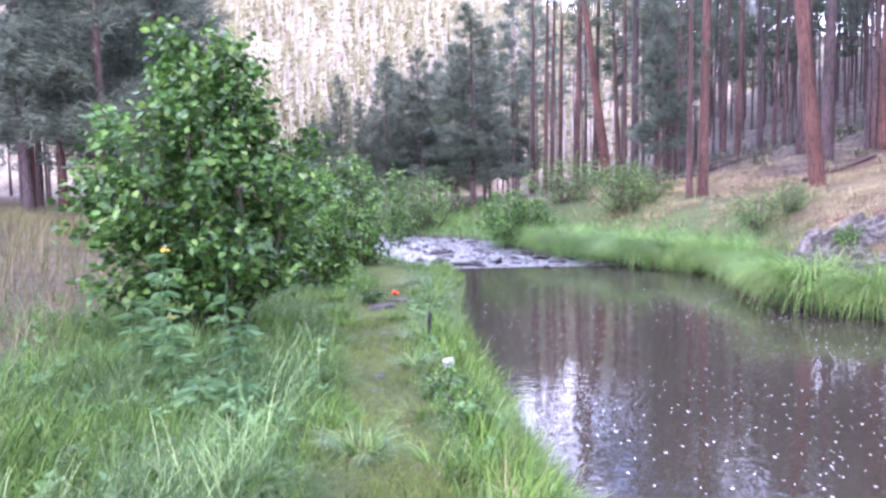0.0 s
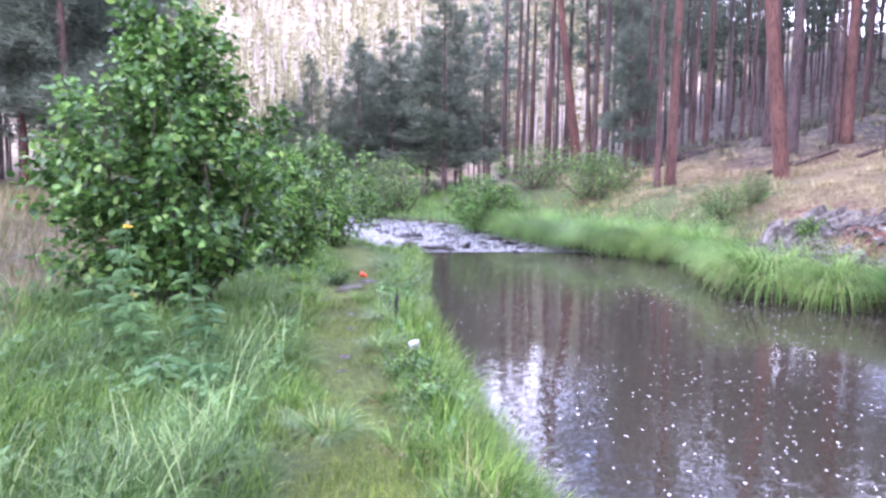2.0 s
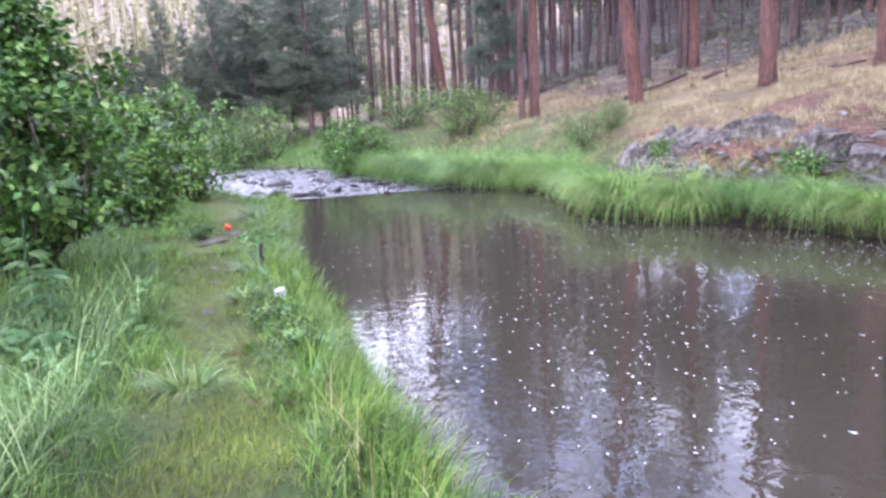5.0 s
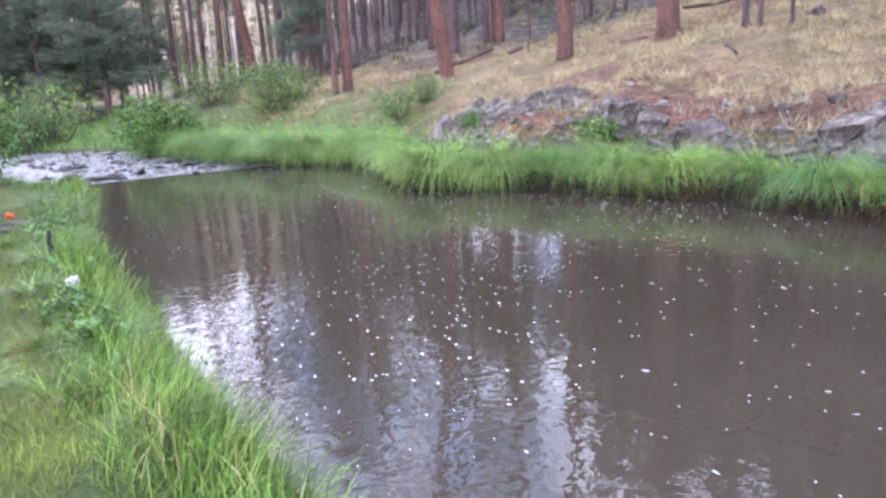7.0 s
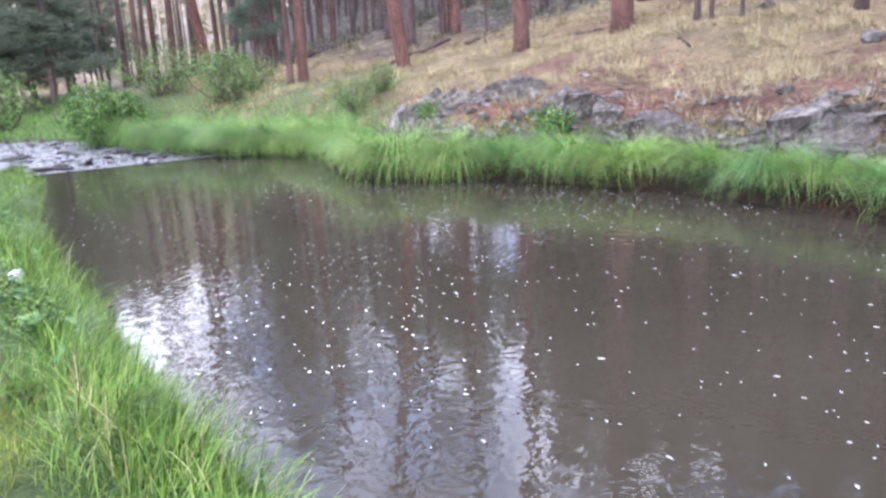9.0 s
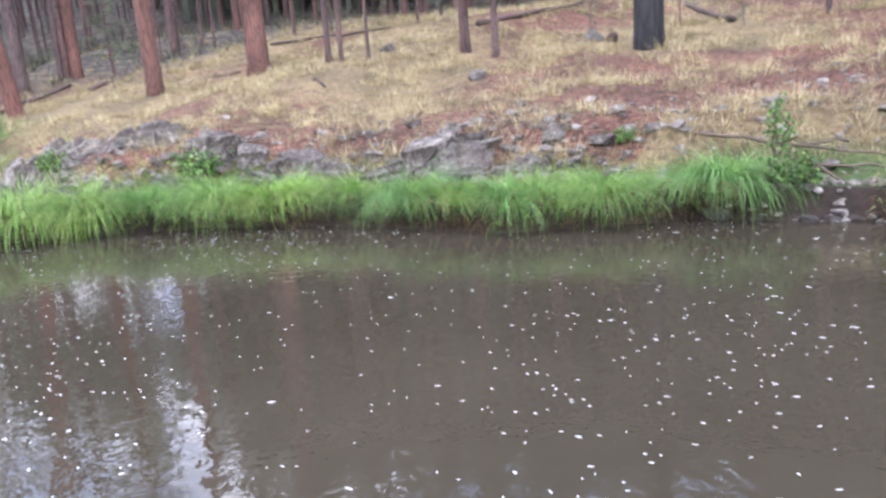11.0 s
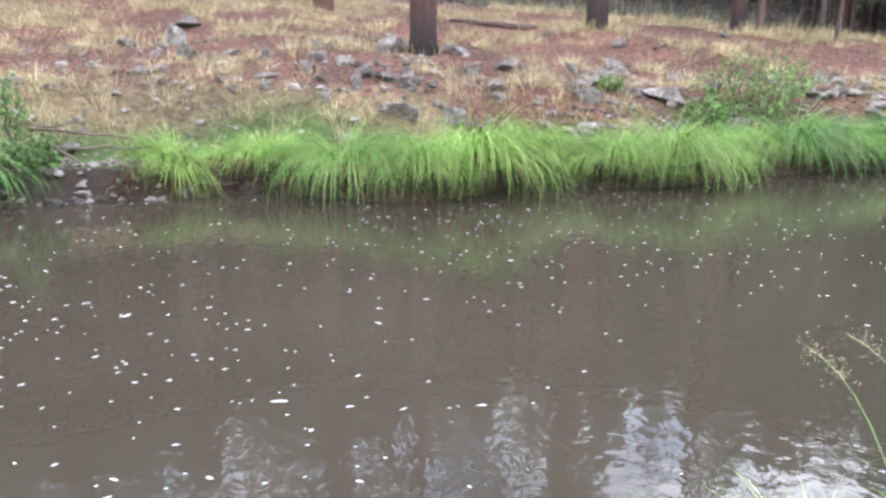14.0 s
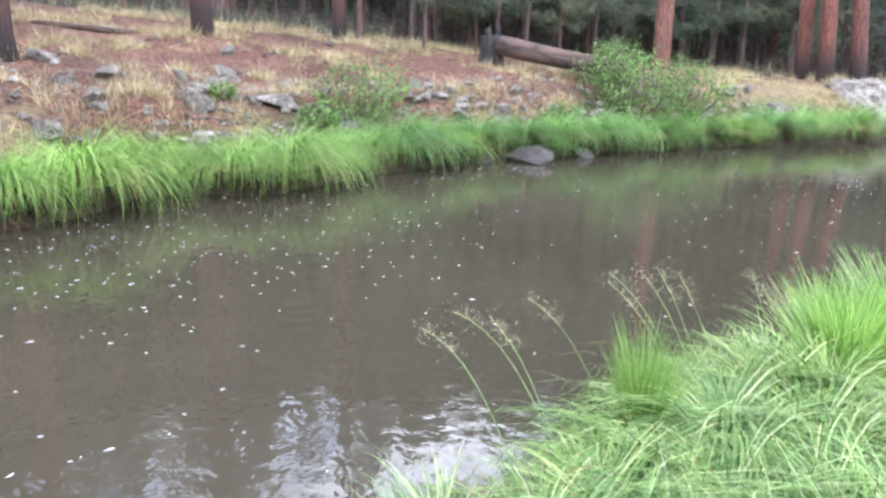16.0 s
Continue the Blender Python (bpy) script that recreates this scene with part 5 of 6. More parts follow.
place(shrub("alder_bush", "large leafy green alder bush on the grassy bank", 2.8, 1.9, 34, 19500, 0.08, LEAF, 0.34, 0.78, 0.13), upright(-2.34, 7.3, 0))
place(shrub("alder_bush", "green alder bush beside the creek", 1.8, 1.2, 14, 4200, 0.085, LEAF, 0.25, 0.7, 0.08), upright(-2.0, 11.2, 30))
place(shrub("alder_bush", "dark green alder bush beside the riffle", 2.1, 1.75, 18, 5600, 0.085, LEAF, 0.3, 0.7, 0.06), upright(-1.75, 14.4, 60))
willow = shrub("willow_bush", "grey-green willow bush on the far bank", 1.35, 2.1, 20, 1700, 0.1, WILLOW, 0.3, 0.4, 0.05)
place(shrub("alder_bush", "low dark green alder bush at the far water's edge", 1.5, 1.7, 20, 5400, 0.08, LEAF, 0.3, 0.6, 0.05), upright(1.85, 19.4, 0))
place(willow, upright(2.6, 20.2, 0, 0.6))
for x, y, s in [(-0.6, 25.2, 1.35), (4.3, 26.0, 1.15), (5.6, 22.6, 1.1), (8.6, -7.0, 0.62), (7.35, -12.0, 0.85), (6.9, -13.2, 0.75), (8.2, -12.6, 0.6), (7.0, 16.4, 0.58), (7.7, 16.5, 0.5), (-2.6, 27, 1.2), (6.3, 23.3, 0.8), (-1.2, 24.4, 0.9)]:
    repeat(willow, upright(x, y, g.uniform(0, 360), s))
herb = shrub("leafy_herb", "bright green leafy herb among the rocks", 0.42, 0.6, 9, 700, 0.06, LEAF, 0.1, 0.7, 0.1, "plant")
place(herb, upright(6.75, 8.6, 0, 0.9))
for x, y, s in [(7.6, -10.4, 0.9), (7.75, 1.35, 0.7), (6.2, 11.2, 0.7), (8.4, -6.1, 0.8), (8.9, -5.0, 0.5), (-0.05, 5.0, 0.45), (0.1, 4.4, 0.45), (-0.9, 9.2, 0.5), (8.35, 3.2, 0.4)]:
    repeat(herb, upright(x, y, g.uniform(0, 360), s))


def coneflower(label, height, flowers):
    ob = tagged(new("tall_weed"), label, "plant", "tall weeds by the bush")
    st, lf, fl = Bag(), Bag(), Bag()
    lean = rng.normal(0, 0.06, 2)
    spine = np.array([[0, 0, -0.03], [lean[0] * 0.4, lean[1] * 0.4, height * 0.5], [lean[0], lean[1], height]])
    tube(st, spine, [0.007, 0.005, 0.003], 5, 0, False)
    at, out = [], []
    for k in range(13):
        f = 0.1 + 0.78 * k / 13
        p = np.array([np.interp(f, [0, 0.5, 1], spine[:, c]) for c in range(3)])
        az = k * 2.4 + rng.normal(0, 0.3)
        for w in (-0.75, -0.35, 0, 0.35, 0.75):
            d = np.array([math.cos(az + w), math.sin(az + w), 0.15])
            at.append(p + d * 0.02)
            out.append(d)
    leaves(lf, np.array(at), np.array(out), rng.uniform(0.09, 0.15, len(at)), 0.22, 0.5)
    part("stem", st.mesh("stem", WEED), ob)
    part("foliage", lf.mesh("foliage", WEED, False), ob, "pale toothed leaves")["kind"] = "stuff"
    for k in range(flowers):
        fl = Bag()
        c = spine[-1] + np.array([rng.normal(0, 0.06), rng.normal(0, 0.06), -0.1 * k])
        n = 9
        a = np.linspace(0, 6.28, n, endpoint=False)
        d = np.stack([np.cos(a), np.sin(a), np.full(n, -0.45)], -1)
        leaves(fl, np.tile(c, (n, 1)), d, 0.045, 0.42, 0.2)
        flower = part("flower", fl.mesh("flower", YELLOW, False), ob, "drooping yellow flower head")
        eye = Bag()
        tube(eye, [c - [0, 0, 0.01], c + [0, 0, 0.012], c + [0, 0, 0.02]], [0.014, 0.013, 0.006], 7)
        part("flower_centre", eye.mesh("flower_centre", SEED), flower, "raised greenish-brown centre")
    return ob


for x, y, h, f in [(-2.0, 5.1, 1.02, 1), (-1.62, 5.35, 0.85, 0), (-1.8, 4.9, 0.75, 0), (-2.06, 5.53, 0.46, 1), (-2.25, 5.3, 0.7, 0), (-1.45, 5.2, 0.6, 0), (-1.55, 4.4, 0.35, 0), (-2.3, 6.2, 1.1, 0), (-1.3, 4.6, 0.3, 0)]:
    place(coneflower("tall pale green weed with yellow flower" if f else "pale green leafy weed in long grass", h, f), upright(x, y, g.uniform(0, 360)))


def flower_patch():
    bag = Bag()
    for k in range(36):
        x, y = rng.normal(5.5, 0.8), rng.normal(20.0, 0.5)
        c = np.array([x, y, ground_z(x, y) + rng.uniform(0.4, 0.62)])
        a = np.linspace(0, 6.28, 6, endpoint=False)
        leaves(bag, np.tile(c, (6, 1)), np.stack([np.cos(a), np.sin(a), 0 * a + 0.2], -1), 0.035, 0.6, 0.1)
        blades(bag, [c - [0, 0, 0.5]], 0, 0.5, 0.004, 0, 0.02, 2)
    tagged(new("yellow_flowers", bag.mesh("yellow_flowers", YELLOW, False)), "small yellow wildflowers in the shelf grass", "flowers", kind="stuff")


flower_patch()


def rosettes():
    """Low broad-leaved weeds among the grass."""
    x, y, z = scatter(900, (-3.6, 2.2, 0.6, 11), lambda x, y: (bank_near(x, y) > 0.15) * (np.hypot(x, y) > 3.2) * (off_path(x, y) > 0.9) * near_view(x, y) * (0.3 + 0.7 * clump(x, y, 1.2, 7.0)), 15)
    bag = Bag()
    for a, b, c in zip(x, y, z):
        n = int(rng.integers(5, 11))
        az = rng.uniform(0, 6.28, n)
        up = rng.uniform(0.2, 1.2, n)
        h = rng.uniform(0.02, 0.2)
        leaves(bag, np.tile([a, b, c + h], (n, 1)) + rng.normal(0, 0.02, (n, 3)), np.stack([np.cos(az), np.sin(az), up], -1), rng.uniform(0.035, 0.085, n), 0.5, 0.3)
    tagged(new("broadleaf_weeds", bag.mesh("broadleaf_weeds", WEED, False)), "low broad-leaved weeds in the meadow grass", "weeds", kind="stuff")


rosettes()

# ---------------------------------------------------------------- rocks, wood, foam and litter
def boulder(seed, flat=0.7, points=13, cuts=1):
    """An angular, fractured block about 1 m across."""
    q = np.random.default_rng(seed)
    bm = bmesh.new()
    for p in q.normal(0, 1, (points, 3)):
        p = p / np.linalg.norm(p) * q.uniform(0.42, 0.62)
        bm.verts.new((p[0] * 1.15, p[1] * 0.9, p[2]))
    hull = bmesh.ops.convex_hull(bm, input=bm.verts)
    bmesh.ops.delete(bm, geom=[k for k in hull["geom_interior"] if isinstance(k, bmesh.types.BMVert)], context="VERTS")
    bmesh.ops.bevel(bm, geom=bm.edges[:], offset=0.022, segments=1, affect="EDGES")
    bmesh.ops.subdivide_edges(bm, edges=bm.edges[:], cuts=cuts, use_grid_fill=True)
    bmesh.ops.triangulate(bm, faces=bm.faces[:])
    for v in bm.verts:
        k = v.co * 3.2 + Vector((seed * 1.7, 0, 0))
        v.co *= 1 + 0.07 * noise.noise(k) + 0.05 * noise.noise(k * 3.7)
        v.co.z *= flat * (1 + 0.06 * math.sin(v.co.z * 40))
    me = bpy.data.meshes.new("rock")
    bm.to_mesh(me)
    bm.free()
    return me


def block(seed, flat=0.55):
    """A broken block of bedded rock with split faces, about 1 m long."""
    q = np.random.default_rng(seed)
    bm = bmesh.new()
    bmesh.ops.create_cube(bm, size=1.0)
    for v in bm.verts:
        v.co = Vector((v.co.x * 1.05, v.co.y * 0.75, v.co.z * flat)) + Vector(q.uniform(-0.11, 0.11, 3))
    for k in range(5):
        n = Vector(q.normal(0, 1, 3) * [1, 1, 0.5]).normalized()
        cut = bmesh.ops.bisect_plane(bm, geom=bm.verts[:] + bm.edges[:] + bm.faces[:], plane_co=n * q.uniform(0.26, 0.4), plane_no=n, clear_outer=True)
        bmesh.ops.contextual_create(bm, geom=[k2 for k2 in cut["geom_cut"] if isinstance(k2, bmesh.types.BMEdge)])
    bmesh.ops.triangulate(bm, faces=bm.faces[:])
    bmesh.ops.subdivide_edges(bm, edges=bm.edges[:], cuts=2, use_grid_fill=True)
    bmesh.ops.triangulate(bm, faces=bm.faces[:])
    for v in bm.verts:
        k = v.co * 5 + Vector((seed * 2.3, 0, 0))
        v.co += 0.022 * noise.noise_vector(k) + Vector((0.02, 0.02, 0)) * noise.cell(Vector((0, seed, v.co.z * 14)))
    bmesh.ops.recalc_face_normals(bm, faces=bm.faces[:])
    me = bpy.data.meshes.new("rock")
    bm.to_mesh(me)
    bm.free()
    return me


BLOCKS = [block(s, f) for s, f in ((21, 0.6), (22, 0.45), (23, 0.35), (24, 0.7), (25, 0.5))]
for m in BLOCKS:
    m.materials.append(LEDGE)
SHAPES = [boulder(s, f) for s, f in ((1, 0.75), (2, 0.6), (3, 0.5), (4, 0.85), (5, 0.4), (6, 0.65))]
DRY = [m for m in SHAPES]
for m in SHAPES:
    m.materials.append(ROCK)
STONE_BLOCKS = [m.copy() for m in BLOCKS]
for m in STONE_BLOCKS:
    m.materials.clear()
    m.materials.append(ROCK)
WET = [m.copy() for m in SHAPES[:4]]
for m in WET:
    m.materials.clear()
    m.materials.append(WET_ROCK)


def loose(name, label, spots, mat=None):
    """Many small stones, too small to pick apart, in one mesh."""
    q = np.random.default_rng(31)
    bag = Bag()
    for x, y, size in spots:
        me = SMALL[q.integers(len(SMALL))]
        a = q.uniform(0, 6.28)
        v = me[0] * size * q.uniform(0.7, 1.2, 3)
        v = np.stack([v[:, 0] * math.cos(a) - v[:, 1] * math.sin(a), v[:, 0] * math.sin(a) + v[:, 1] * math.cos(a), v[:, 2]], -1)
        bag.add(v + [x, y, ground_z(x, y) + size * 0.12], None, me[1])
    tagged(new(name, bag.mesh(name, mat or ROCK, False)), label, "stones", kind="stuff")


def raw(seed):
    me = boulder(seed, 0.6, 11, 0)
    return np.array([v.co[:] for v in me.vertices]), np.array([p.vertices[:] for p in me.polygons])


SMALL = [raw(s) for s in (11, 12, 13, 14)]


def rock(x, y, size, label, group, meshes=DRY, sink=0.25, z=None, tilt=12, flat=1.0, which=None):
    me = meshes[g.integers(len(meshes)) if which is None else which]
    ob = tagged(new("rock", me), label, "rock", group)
    base = ground_z(x, y) if z is None else z
    ob.matrix_basis = pose(x, y, base + size * (0.3 - sink) * flat, g.normal(0, tilt), g.normal(0, tilt), g.uniform(0, 360)) @ Matrix.Diagonal((size * g.uniform(0.85, 1.25), size, size * flat, 1))
    return ob


# the outcrop above the far bank: low bedrock with broken blocks lying on and below it
for k in range(62):
    yy = g.uniform(8.2, 12.6) if k < 34 else g.uniform(6.3, 8.4)
    rock(float(far_edge(yy)) + 0.95 + abs(g.normal(0, 0.42)), yy, g.uniform(0.12, 0.28) if g.uniform() < 0.7 else g.uniform(0.3, 0.5), "weathered grey layered rock of the bank outcrop", "outcrop rocks", BLOCKS, 0.27, tilt=13, flat=g.uniform(0.7, 1.1))
for x, y, s, k in [(7.25, 8.6, 0.7, 0), (7.35, 8.1, 0.45, 4), (7.0, 7.5, 0.5, 1), (7.95, 5.5, 0.66, 1), (7.8, 5.2, 0.5, 2), (8.1, 5.0, 0.45, 2)]:
    rock(x, y, s, "large dark split block of the bank outcrop", "outcrop rocks", BLOCKS, 0.24, tilt=8, which=k)
# ledges of layered slabs along the step
for k in range(24):
    yy = g.uniform(4.8, 6.2) if k < 16 else g.uniform(3.0, 4.6)
    rock(float(far_edge(yy)) + 0.95 + abs(g.normal(0, 0.35)), yy, g.uniform(0.2, 0.5), "dark grey fractured slab of the bank ledge", "ledge slabs", BLOCKS, 0.24, tilt=9, flat=g.uniform(0.5, 0.85))
spots = []
for k in range(430):
    yy = g.uniform(3.0, 12.8)
    spots.append((float(far_edge(yy)) + 0.85 + abs(g.normal(0, 0.8)), yy, g.uniform(0.06, 0.14) if g.uniform() < 0.7 else g.uniform(0.14, 0.28)))
loose("outcrop_rubble", "fractured grey rubble between the outcrop rocks", spots, LEDGE)


def crag(label, x, y, long, deep, high, turn, seed, mat):
    """Bedrock that breaks out of the slope in blocks and ledges."""
    off = Vector((seed * 7.3, seed * 3.1, 0))
    ca, sa = math.cos(turn), math.sin(turn)
    nu, nv = int(long / 0.045), int(deep / 0.045)
    verts, quads = [], []
    for i in range(nu + 1):
        for j in range(nv + 1):
            u, v = (i / nu - 0.5) * long, (j / nv - 0.5) * deep
            p = Vector((u, v, 0)) + off
            p += 0.22 * noise.noise_vector(p * 2.2) + 0.07 * noise.noise_vector(p * 7)
            edge = min(1.0, 2.6 * (1 - math.hypot(2 * u / long, 2 * v / deep) + 0.2 * noise.noise(p * 2.5)))
            block = 0.5 * noise.cell(Vector((p.x * 1.6, p.y * 2.4, 3))) + 0.28 * noise.cell(Vector((p.x * 3.6, p.y * 4.8, 9))) + 0.3 * noise.noise(p * 1.4)
            h = high * (0.45 + 0.65 * block) * max(edge, -0.3)
            bed_thick = 0.085 + 0.03 * noise.noise(Vector((p.x * 0.9, p.y * 0.9, 7)))
            level = h / bed_thick + 0.35 * noise.noise(p * 4)
            h = bed_thick * (math.floor(level) + min(1.0, 3.5 * (level - math.floor(level)))) + 0.02 * noise.noise(p * 11) - 0.05
            X, Y = x + u * ca - v * sa, y + u * sa + v * ca
            X -= 0.1 * h * noise.noise(p * 6)
            verts.append((X - x, Y - y, ground_z(X, Y) + h - ground_z(x, y)))
    for i in range(nu):
        for j in range(nv):
            a = i * (nv + 1) + j
            quads.append((a, a + nv + 1, a + nv + 2, a + 1))
    me = bpy.data.meshes.new("rock_outcrop")
    me.from_pydata(verts, [], quads)
    me.materials.append(mat)
    ob = tagged(new("rock_outcrop", me), label, "rock", "outcrop rocks")
    ob.matrix_basis = pose(x, y, ground_z(x, y))


for x, y, ln, dp, h, a in [(6.3, 11.7, 2.5, 1.3, 0.5, 1.75), (7.0, 10.1, 1.3, 1.0, 0.36, 1.9), (7.25, 8.9, 0.9, 0.7, 0.26, 1.6), (7.8, 5.2, 1.2, 0.7, 0.24, 1.7), (7.45, 7.3, 0.8, 0.6, 0.22, 1.6)]:
    crag("craggy grey bedrock breaking out of the bank", x, y, ln, dp, h, a, x + y, LEDGE if y > 8 else CRAG)
crag("pale flat bedrock ledge beside the far grass", 5.35, -17.9, 2.2, 1.3, 0.34, 2.2, 4.0, ROCK)
# single rocks on the slope
for x, y, s in [(13.2, 0.27, 0.55), (15.1, 0.1, 0.5), (9.45, -2.05, 0.36), (11.7, -2.85, 0.55), (8.85, -5.8, 0.45), (8.6, -4.5, 0.32), (9.9, -4.0, 0.36), (9.3, -3.6, 0.28), (12.6, 0.9, 0.3), (11.2, -0.95, 0.3), (10.0, -0.9, 0.32), (10.4, 0.6, 0.28),
                (8.45, 1.25, 0.32), (9.5, -5.2, 0.34), (9.1, -4.8, 0.3), (10.2, -5.9, 0.3), (9.2, -6.8, 0.3), (12.3, 7.5, 0.4), (16.4, 7.0, 0.6), (17.2, 6.2, 0.4), (13.2, 10.2, 0.35)]:
    rock(x, y, s, "grey lichened boulder on the dry slope", "single rocks on the far slope", DRY, 0.16)
for k in range(95):
    yy = g.uniform(-9.5, 0.2)
    xx = float(far_edge(yy)) + 1.15 + abs(g.normal(0, 1.3 if yy < -2.6 else 2.4))
    rock(xx, yy, g.uniform(0.08, 0.17) if g.uniform() < 0.8 else g.uniform(0.18, 0.36), "grey lichened stone in the slope rubble", "rubble on the far slope", DRY + STONE_BLOCKS, 0.16, tilt=16)
spots = []
for k in range(110):
    yy = g.uniform(-16, -8)
    spots.append((float(far_edge(yy)) + 1.0 + abs(g.normal(0, 0.9)), yy, g.uniform(0.12, 0.34)))
loose("bank_rubble", "pale stones in the rubble of the far bank", spots)
spots = []
for k in range(1300):
    yy = g.uniform(-16, 13)
    xx = float(far_edge(yy)) + 0.8 + abs(g.normal(0, 1.0 if yy > 2.6 or yy < -4 else 2.8))
    spots.append((xx, yy, g.uniform(0.05, 0.26) ** 1.0 if g.uniform() < 0.3 else g.uniform(0.04, 0.13)))
for k in range(150):
    spots.append((g.uniform(7.46, 8.1), g.uniform(0.25, 2.1), g.uniform(0.05, 0.13)))
loose("slope_stones", "grey rubble and stones strewn over the slope", spots)
# stones at the waterline and in the riffle
for x, y, s in [(7.48, 1.95, 0.36), (7.5, 1.62, 0.2), (7.55, 1.35, 0.16), (7.45, 1.18, 0.2), (7.5, 1.0, 0.17), (7.55, 0.85, 0.16), (7.6, 0.7, 0.2), (7.6, 0.55, 0.15), (7.72, 1.1, 0.16), (7.7, 0.8, 0.18), (7.7, -0.55, 0.3), (7.55, 0.1, 0.22), (6.78, -8.45, 0.66),
                (6.5, -9.45, 0.36), (7.25, -8.0, 0.4), (7.6, -3.15, 0.3)]:
    rock(x, y, s, "dark wet stone at the waterline", "stones along the water", WET, 0.2, 0.0, 6, 0.8)
for k in range(130):
    yy = 15.25 + abs(g.normal(0, 2.8))
    if yy > 24:
        continue
    a, b = float(near_edge(yy)), float(far_edge(yy))
    xx = a + (b - a) * g.uniform(0.05, 0.95)
    rock(xx, yy, g.uniform(0.1, 0.2) if g.uniform() < 0.75 else g.uniform(0.2, 0.34), "dark wet stone breaking the riffle", "stones in the riffle", WET, 0.18, 0.16 * float(smooth(15.3, 20, yy)), 8, 0.55)


def log_between(name, label, a, b, r0, r1, mat, sides=12, wobble=0.0, category="log"):
    bag = Bag()
    s = np.linspace(0, 1, 9)[:, None]
    p = np.array(a) * (1 - s) + np.array(b) * s + rng.normal(0, wobble, (9, 3)) * np.sin(s * np.pi)
    # built round its own upright axis, so that the bark runs along it
    n = np.linalg.norm(np.array(b) - np.array(a))
    loc = np.stack([rng.normal(0, wobble, 9), rng.normal(0, wobble, 9), s[:, 0] * n], -1)
    tube(bag, loc, np.linspace(r0, r1, 9), sides, 0.04)
    ob = tagged(new(name, bag.mesh(name, mat)), label, category)
    ob.matrix_basis = Matrix.Translation(a) @ (Vector(b) - Vector(a)).to_track_quat("Z", "Y").to_matrix().to_4x4()
    return ob


def on_ground(x, y, up):
    return (x, y, ground_z(x, y) + up)


# the felled trunk by its stump
log_between("fallen_log", "long weathered fallen log lying off its burnt stump", (10.45, -12.06, 1.62), (8.0, -12.7, 1.18), 0.2, 0.17, LOG, 16)
stump = tagged(new("stump"), "short splintered charred tree stump", "stump")
bag = Bag()
tube(bag, [(0, 0, -0.2), (0, 0, 0.02), (0, 0, 0.3), (0.02, 0.02, 0.56)], [0.38, 0.28, 0.22, 0.2], 14, 0.09)
part("stump_base", bag.mesh("stump_base", BARK_BURNT), stump)
for k in range(3):
    bag = Bag()
    az = k * 2.0
    p = np.array([math.cos(az) * 0.13, math.sin(az) * 0.13, 0.5])
    tube(bag, [p, p + [0, 0, 0.12], p + [0.01, 0.01, 0.2 + 0.05 * k]], [0.06, 0.045, 0.008], 5, 0.1)
    part("splinter", bag.mesh("splinter", BARK_BURNT), stump)
place(stump, upright(10.72, -12.1, 0, 1.0))
for a, b, r in [((9.8, 27.12), (14.9, 32.2), 0.13), ((9.4, 26.3), (14.2, 30.2), 0.1), ((7.62, 27.27), (9.04, 25.44), 0.09), ((12.56, 20.67), (14.76, 21.83), 0.08), ((12.94, 17.14), (14.44, 16.36), 0.05), ((17.9, 18.73), (18.75, 14.47), 0.05), ((16.5, 10.0), (21.0, 9.2), 0.08), ((15.8, 16.8), (18.2, 20.4), 0.08),
                ((15.44, 6.12), (16.3, 6.5), 0.12), ((18.5, 4.5), (21.5, 6.5), 0.09), ((10.73, 10.1), (10.5, 9.6), 0.04), ((12.14, 6.48), (11.69, 5.77), 0.035), ((11.8, -7.47), (12.18, -8.2), 0.04), ((8.47, -4.29), (8.41, -5.19), 0.025), ((14.5, -6.4), (16.2, -5.2), 0.07), ((10.2, 21.0), (13.4, 23.0), 0.07)]:
    log_between("fallen_log", "dark fallen branch lying on the dry slope", on_ground(*a, r * 0.5), on_ground(*b, r * 0.5), r, r * 0.6, LOG, 9, 0.02)
for a, b, r in [((8.25, 2.35, 0.72), (8.3, 0.55, 0.46), 0.02), ((8.0, 1.3, 0.5), (7.75, 0.75, 0.18), 0.018), ((7.5, 2.4, 0.2), (7.42, 1.9, 0.12), 0.016), ((8.1, 1.55, 0.42), (7.9, 0.3, 0.42), 0.016), ((7.6, 1.55, -0.05), (7.68, 1.5, 0.45), 0.012),
                ((8.4, 1.0, 0.6), (7.95, 1.7, 0.62), 0.012), ((8.75, -4.0, 0.72), (8.55, -5.05, 0.62), 0.028), ((9.2, -8.2, 0.85), (8.7, -7.6, 0.8), 0.03), ((9.0, -7.7, 0.75), (8.75, -8.4, 0.86), 0.02), ((8.5, 5.0, 0.95), (8.2, 3.2, 0.75), 0.012), ((8.7, 5.6, 1.0), (8.5, 3.9, 0.85), 0.01),
                ((12.6, -5.2, 1.38), (13.4, -6.3, 1.62), 0.04), ((7.7, 0.1, 0.12), (7.62, -0.4, 0.1), 0.02)]:
    log_between("driftwood_stick", "bare brown driftwood stick on the far bank", a, b, r, r * 0.5, TWIG, 6, 0.014, "stick")
# a thin young shoot above the driftwood
shoot = shrub("young_shoot", "thin young leafy shoot on the bare bank", 0.95, 0.22, 3, 270, 0.05, WILLOW, 0.03, 0.6, 0.5, "plant")
place(shoot, upright(8.1, 1.62, 0))


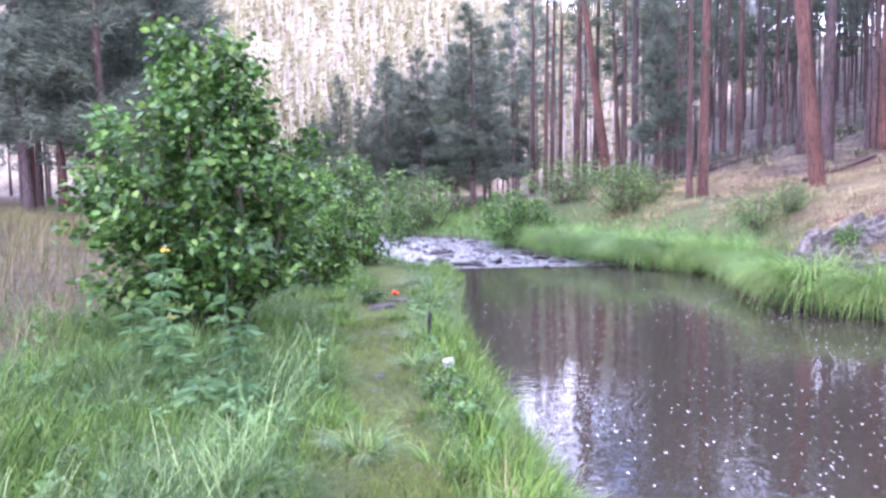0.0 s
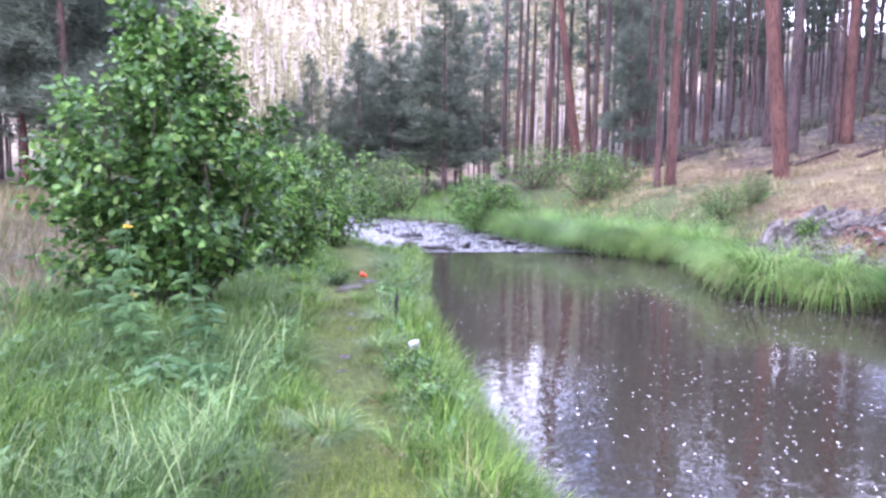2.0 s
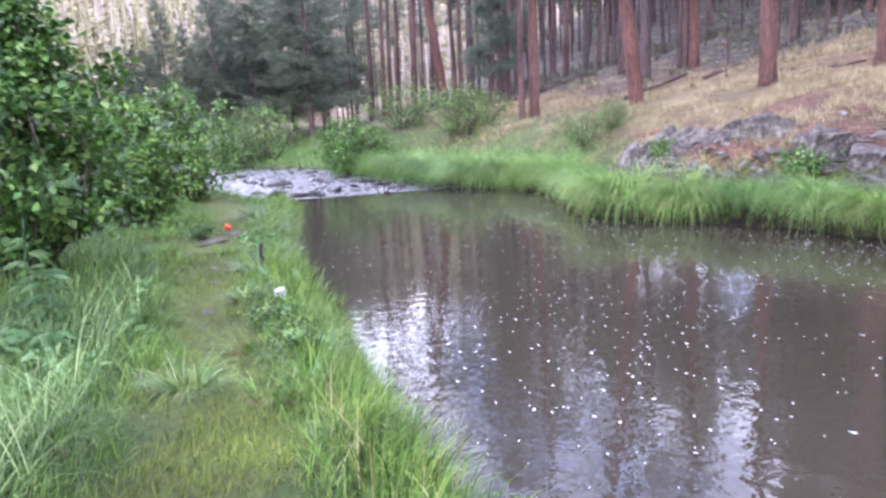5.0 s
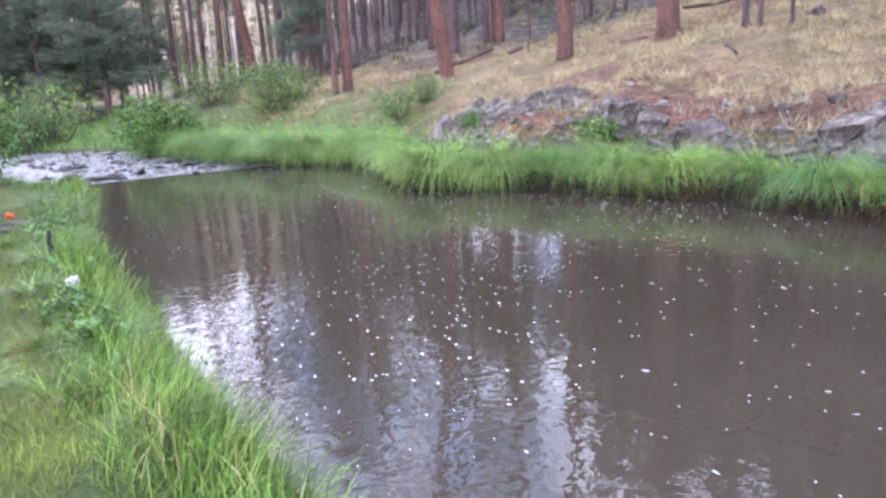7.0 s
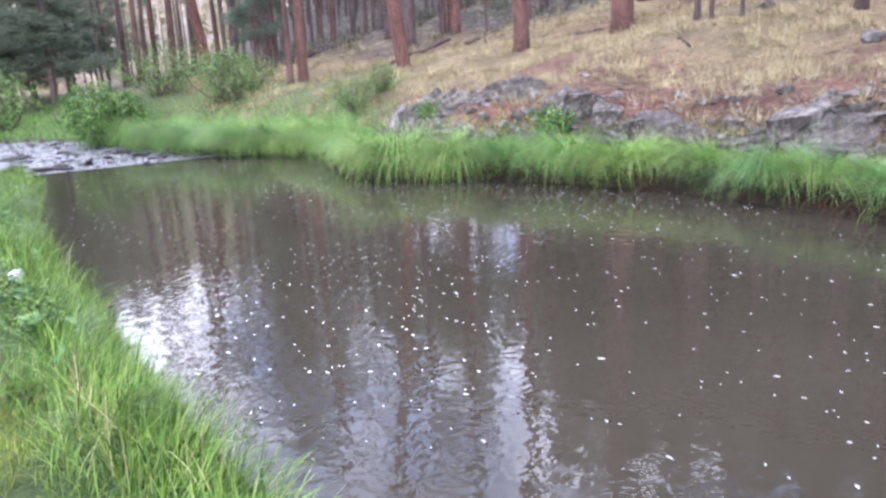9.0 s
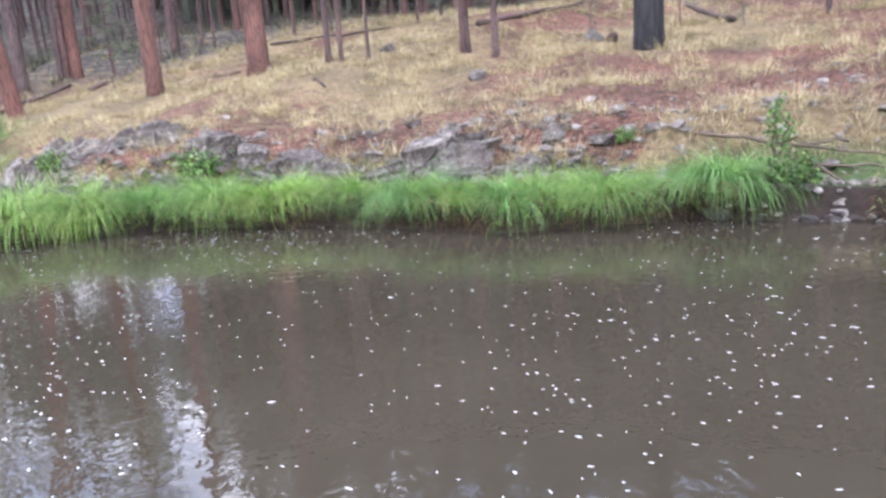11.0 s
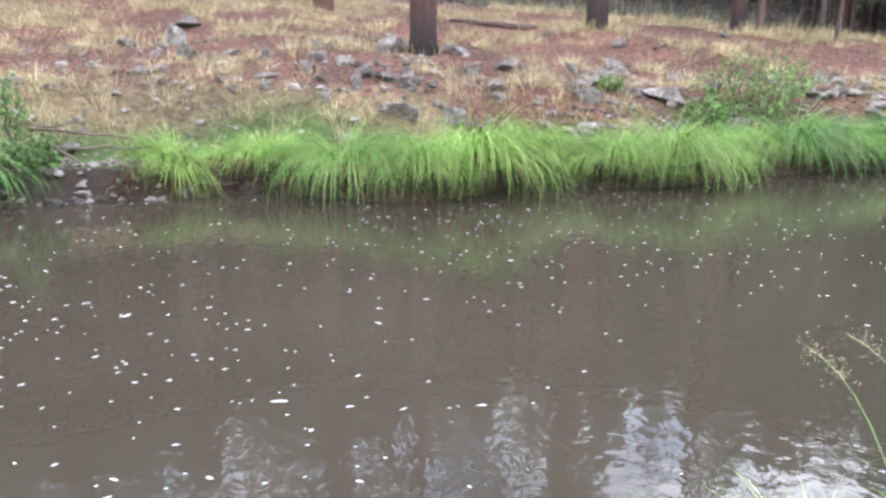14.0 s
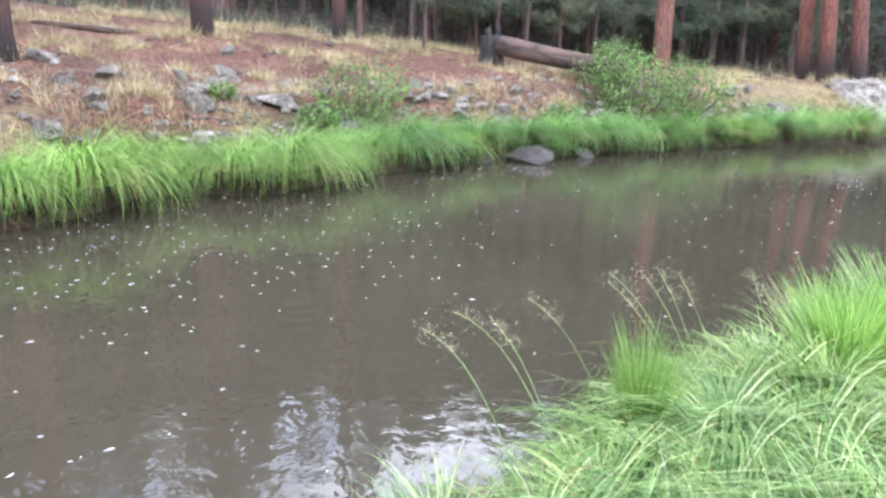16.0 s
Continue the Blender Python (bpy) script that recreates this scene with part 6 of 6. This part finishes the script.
def foam_flecks():
    """Small rafts of foam that drift on the pool."""
    q = np.random.default_rng(5)
    bag = Bag()
    n = 0
    while n < 2500:
        y = q.uniform(-12, 14.8)
        u = q.beta(1.6, 1.3)
        x = near_edge(y) + (far_edge(y) - near_edge(y)) * u
        if q.uniform() > (0.3 + 0.7 * smooth(-0.3, 0.5, wob(x, y, 0.8, 4.0))) * (0.4 + 0.6 * smooth(-3, 0.5, y)) * (1 - 0.25 * smooth(7, 10, y)) * (1 - 0.3 * smooth(0.85, 0.97, u)):
            continue
        n += 1
        r = 0.0032 + 0.0056 * q.beta(1.2, 3.5) + (0.0035 if q.uniform() < 0.05 else 0)
        k = 7
        a = np.linspace(0, 6.28, k, endpoint=False)
        rr = r * q.uniform(0.55, 1.35, k)
        st = q.uniform(1.3, 3.2)
        turn = q.normal(1.5, 0.5)
        px, py = rr * np.cos(a) * st, rr * np.sin(a)
        ring = np.stack([x + px * math.cos(turn) - py * math.sin(turn), y + px * math.sin(turn) + py * math.cos(turn), np.full(k, 0.002)], -1)
        top = (ring - [x, y, 0]) * 0.65 + [x, y, 0.003]
        mid = np.array([[x, y, 0.0035]])
        j = np.arange(k)
        bag.add(np.concatenate([ring, top, mid]), np.stack([j, (j + 1) % k, k + (j + 1) % k, k + j], -1), np.stack([k + j, k + (j + 1) % k, np.full(k, 2 * k)], -1))
    tagged(new("foam_flecks", bag.mesh("foam_flecks", FOAM)), "white foam flecks drifting on the brown pool", "foam", kind="stuff")


foam_flecks()

# litter on the near bank
bm = bmesh.new()
bmesh.ops.create_icosphere(bm, subdivisions=3, radius=0.07)
for v in bm.verts:
    v.co *= 1 + 0.45 * noise.noise(v.co * 24)
    v.co.z *= 0.8
me = bpy.data.meshes.new("crumpled_paper")
bm.to_mesh(me)
me.materials.append(WHITE)
place(tagged(new("crumpled_paper", me), "crumpled white paper litter in the bank grass", "litter"), upright(0.03, 5.6, 0, 0.66, 0.09))
tag = tagged(new("marker_cup"), "small orange-red plastic cup lying on the path", "cup")
bag = Bag()
tube(bag, [(0, 0, 0), (0, 0, 0.05), (0, 0, 0.1)], [0.032, 0.038, 0.045], 14)
cup_wall = part("cup_wall", bag.mesh("cup_wall", RED), tag)
bag = Bag()
tube(bag, [(0, 0, 0.098), (0, 0, 0.104), (0, 0, 0.11)], [0.047, 0.049, 0.047], 14)
part("cup_rim", bag.mesh("cup_rim", RED), cup_wall)
place(tag, upright(-0.6, 9.7, 20, 0.72, 0.05, 62, 200))
log_between("stake", "short dark weathered stake standing in the bank grass", (-0.15, 6.85, 0.1), (-0.13, 6.87, 0.47), 0.024, 0.018, BARK_BURNT, 8, 0.004, "stake")
for x, y, s in [(-0.72, 9.15, 0.42), (-0.62, 9.45, 0.3), (-0.8, 8.75, 0.24), (-0.95, 8.2, 0.16), (-0.55, 6.6, 0.12), (-0.5, 5.6, 0.13), (-0.48, 5.2, 0.1), (-0.6, 7.3, 0.1)]:
    rock(x, y, s, "flat pale stone set in the trodden path", "stones in the path", DRY, 0.24, None, 3, 0.3)


def needle_litter():
    """Fallen needles, straw and bark flakes lying on the slope."""
    x, y, _ = scatter(110000, (6, -15, 18, 16), lambda x, y: (bank_far(x, y) - shelf(y) > -0.1) * np.clip(10 / np.hypot(x, y), 0.2, 1) ** 2, 61)
    n = len(x)
    for name, mat, pick, label in (("needle_litter", THATCH, slice(0, n // 2), "pale fallen needles and straw on the slope"), ("bark_litter", ROOT, slice(n // 2, 4 * n // 5), "dark bark flakes and cone scales on the slope"), ("grit", ROCK, slice(4 * n // 5, n), "grey grit and stone chips on the slope")):
        X, Y = x[pick], y[pick]
        m = len(X)
        bag = Bag()
        blades(bag, np.stack([X, Y, land(X, Y) + 0.012], -1), rng.uniform(0, 6.28, m), rng.uniform(0.04, 0.13, m), rng.uniform(0.008, 0.03, m), rng.uniform(1.25, 1.6, m), 0.1, 2)
        tagged(new(name, bag.mesh(name, mat, False)), label, "litter", kind="stuff")


needle_litter()


def litter():
    """Twigs and bark scraps on the dry slope."""
    q = np.random.default_rng(9)
    bag = Bag()
    for k in range(900):
        y = q.uniform(-16, 16)
        x = float(far_edge(y)) + 0.9 + abs(q.normal(0, 4.5))
        a, ln = q.uniform(0, 6.28), q.uniform(0.06, 0.28)
        dx, dy = math.cos(a) * ln / 2, math.sin(a) * ln / 2
        r = q.uniform(0.003, 0.009)
        tube(bag, [(x - dx, y - dy, ground_z(x - dx, y - dy) + r), (x + dx, y + dy, ground_z(x + dx, y + dy) + r + 0.03 * q.uniform(0, 1))], [r, r * 0.6], 4, 0, False)
    tagged(new("twig_litter", bag.mesh("twig_litter", TWIG)), "scattered twigs and bark scraps on the slope", "twigs", kind="stuff")


litter()
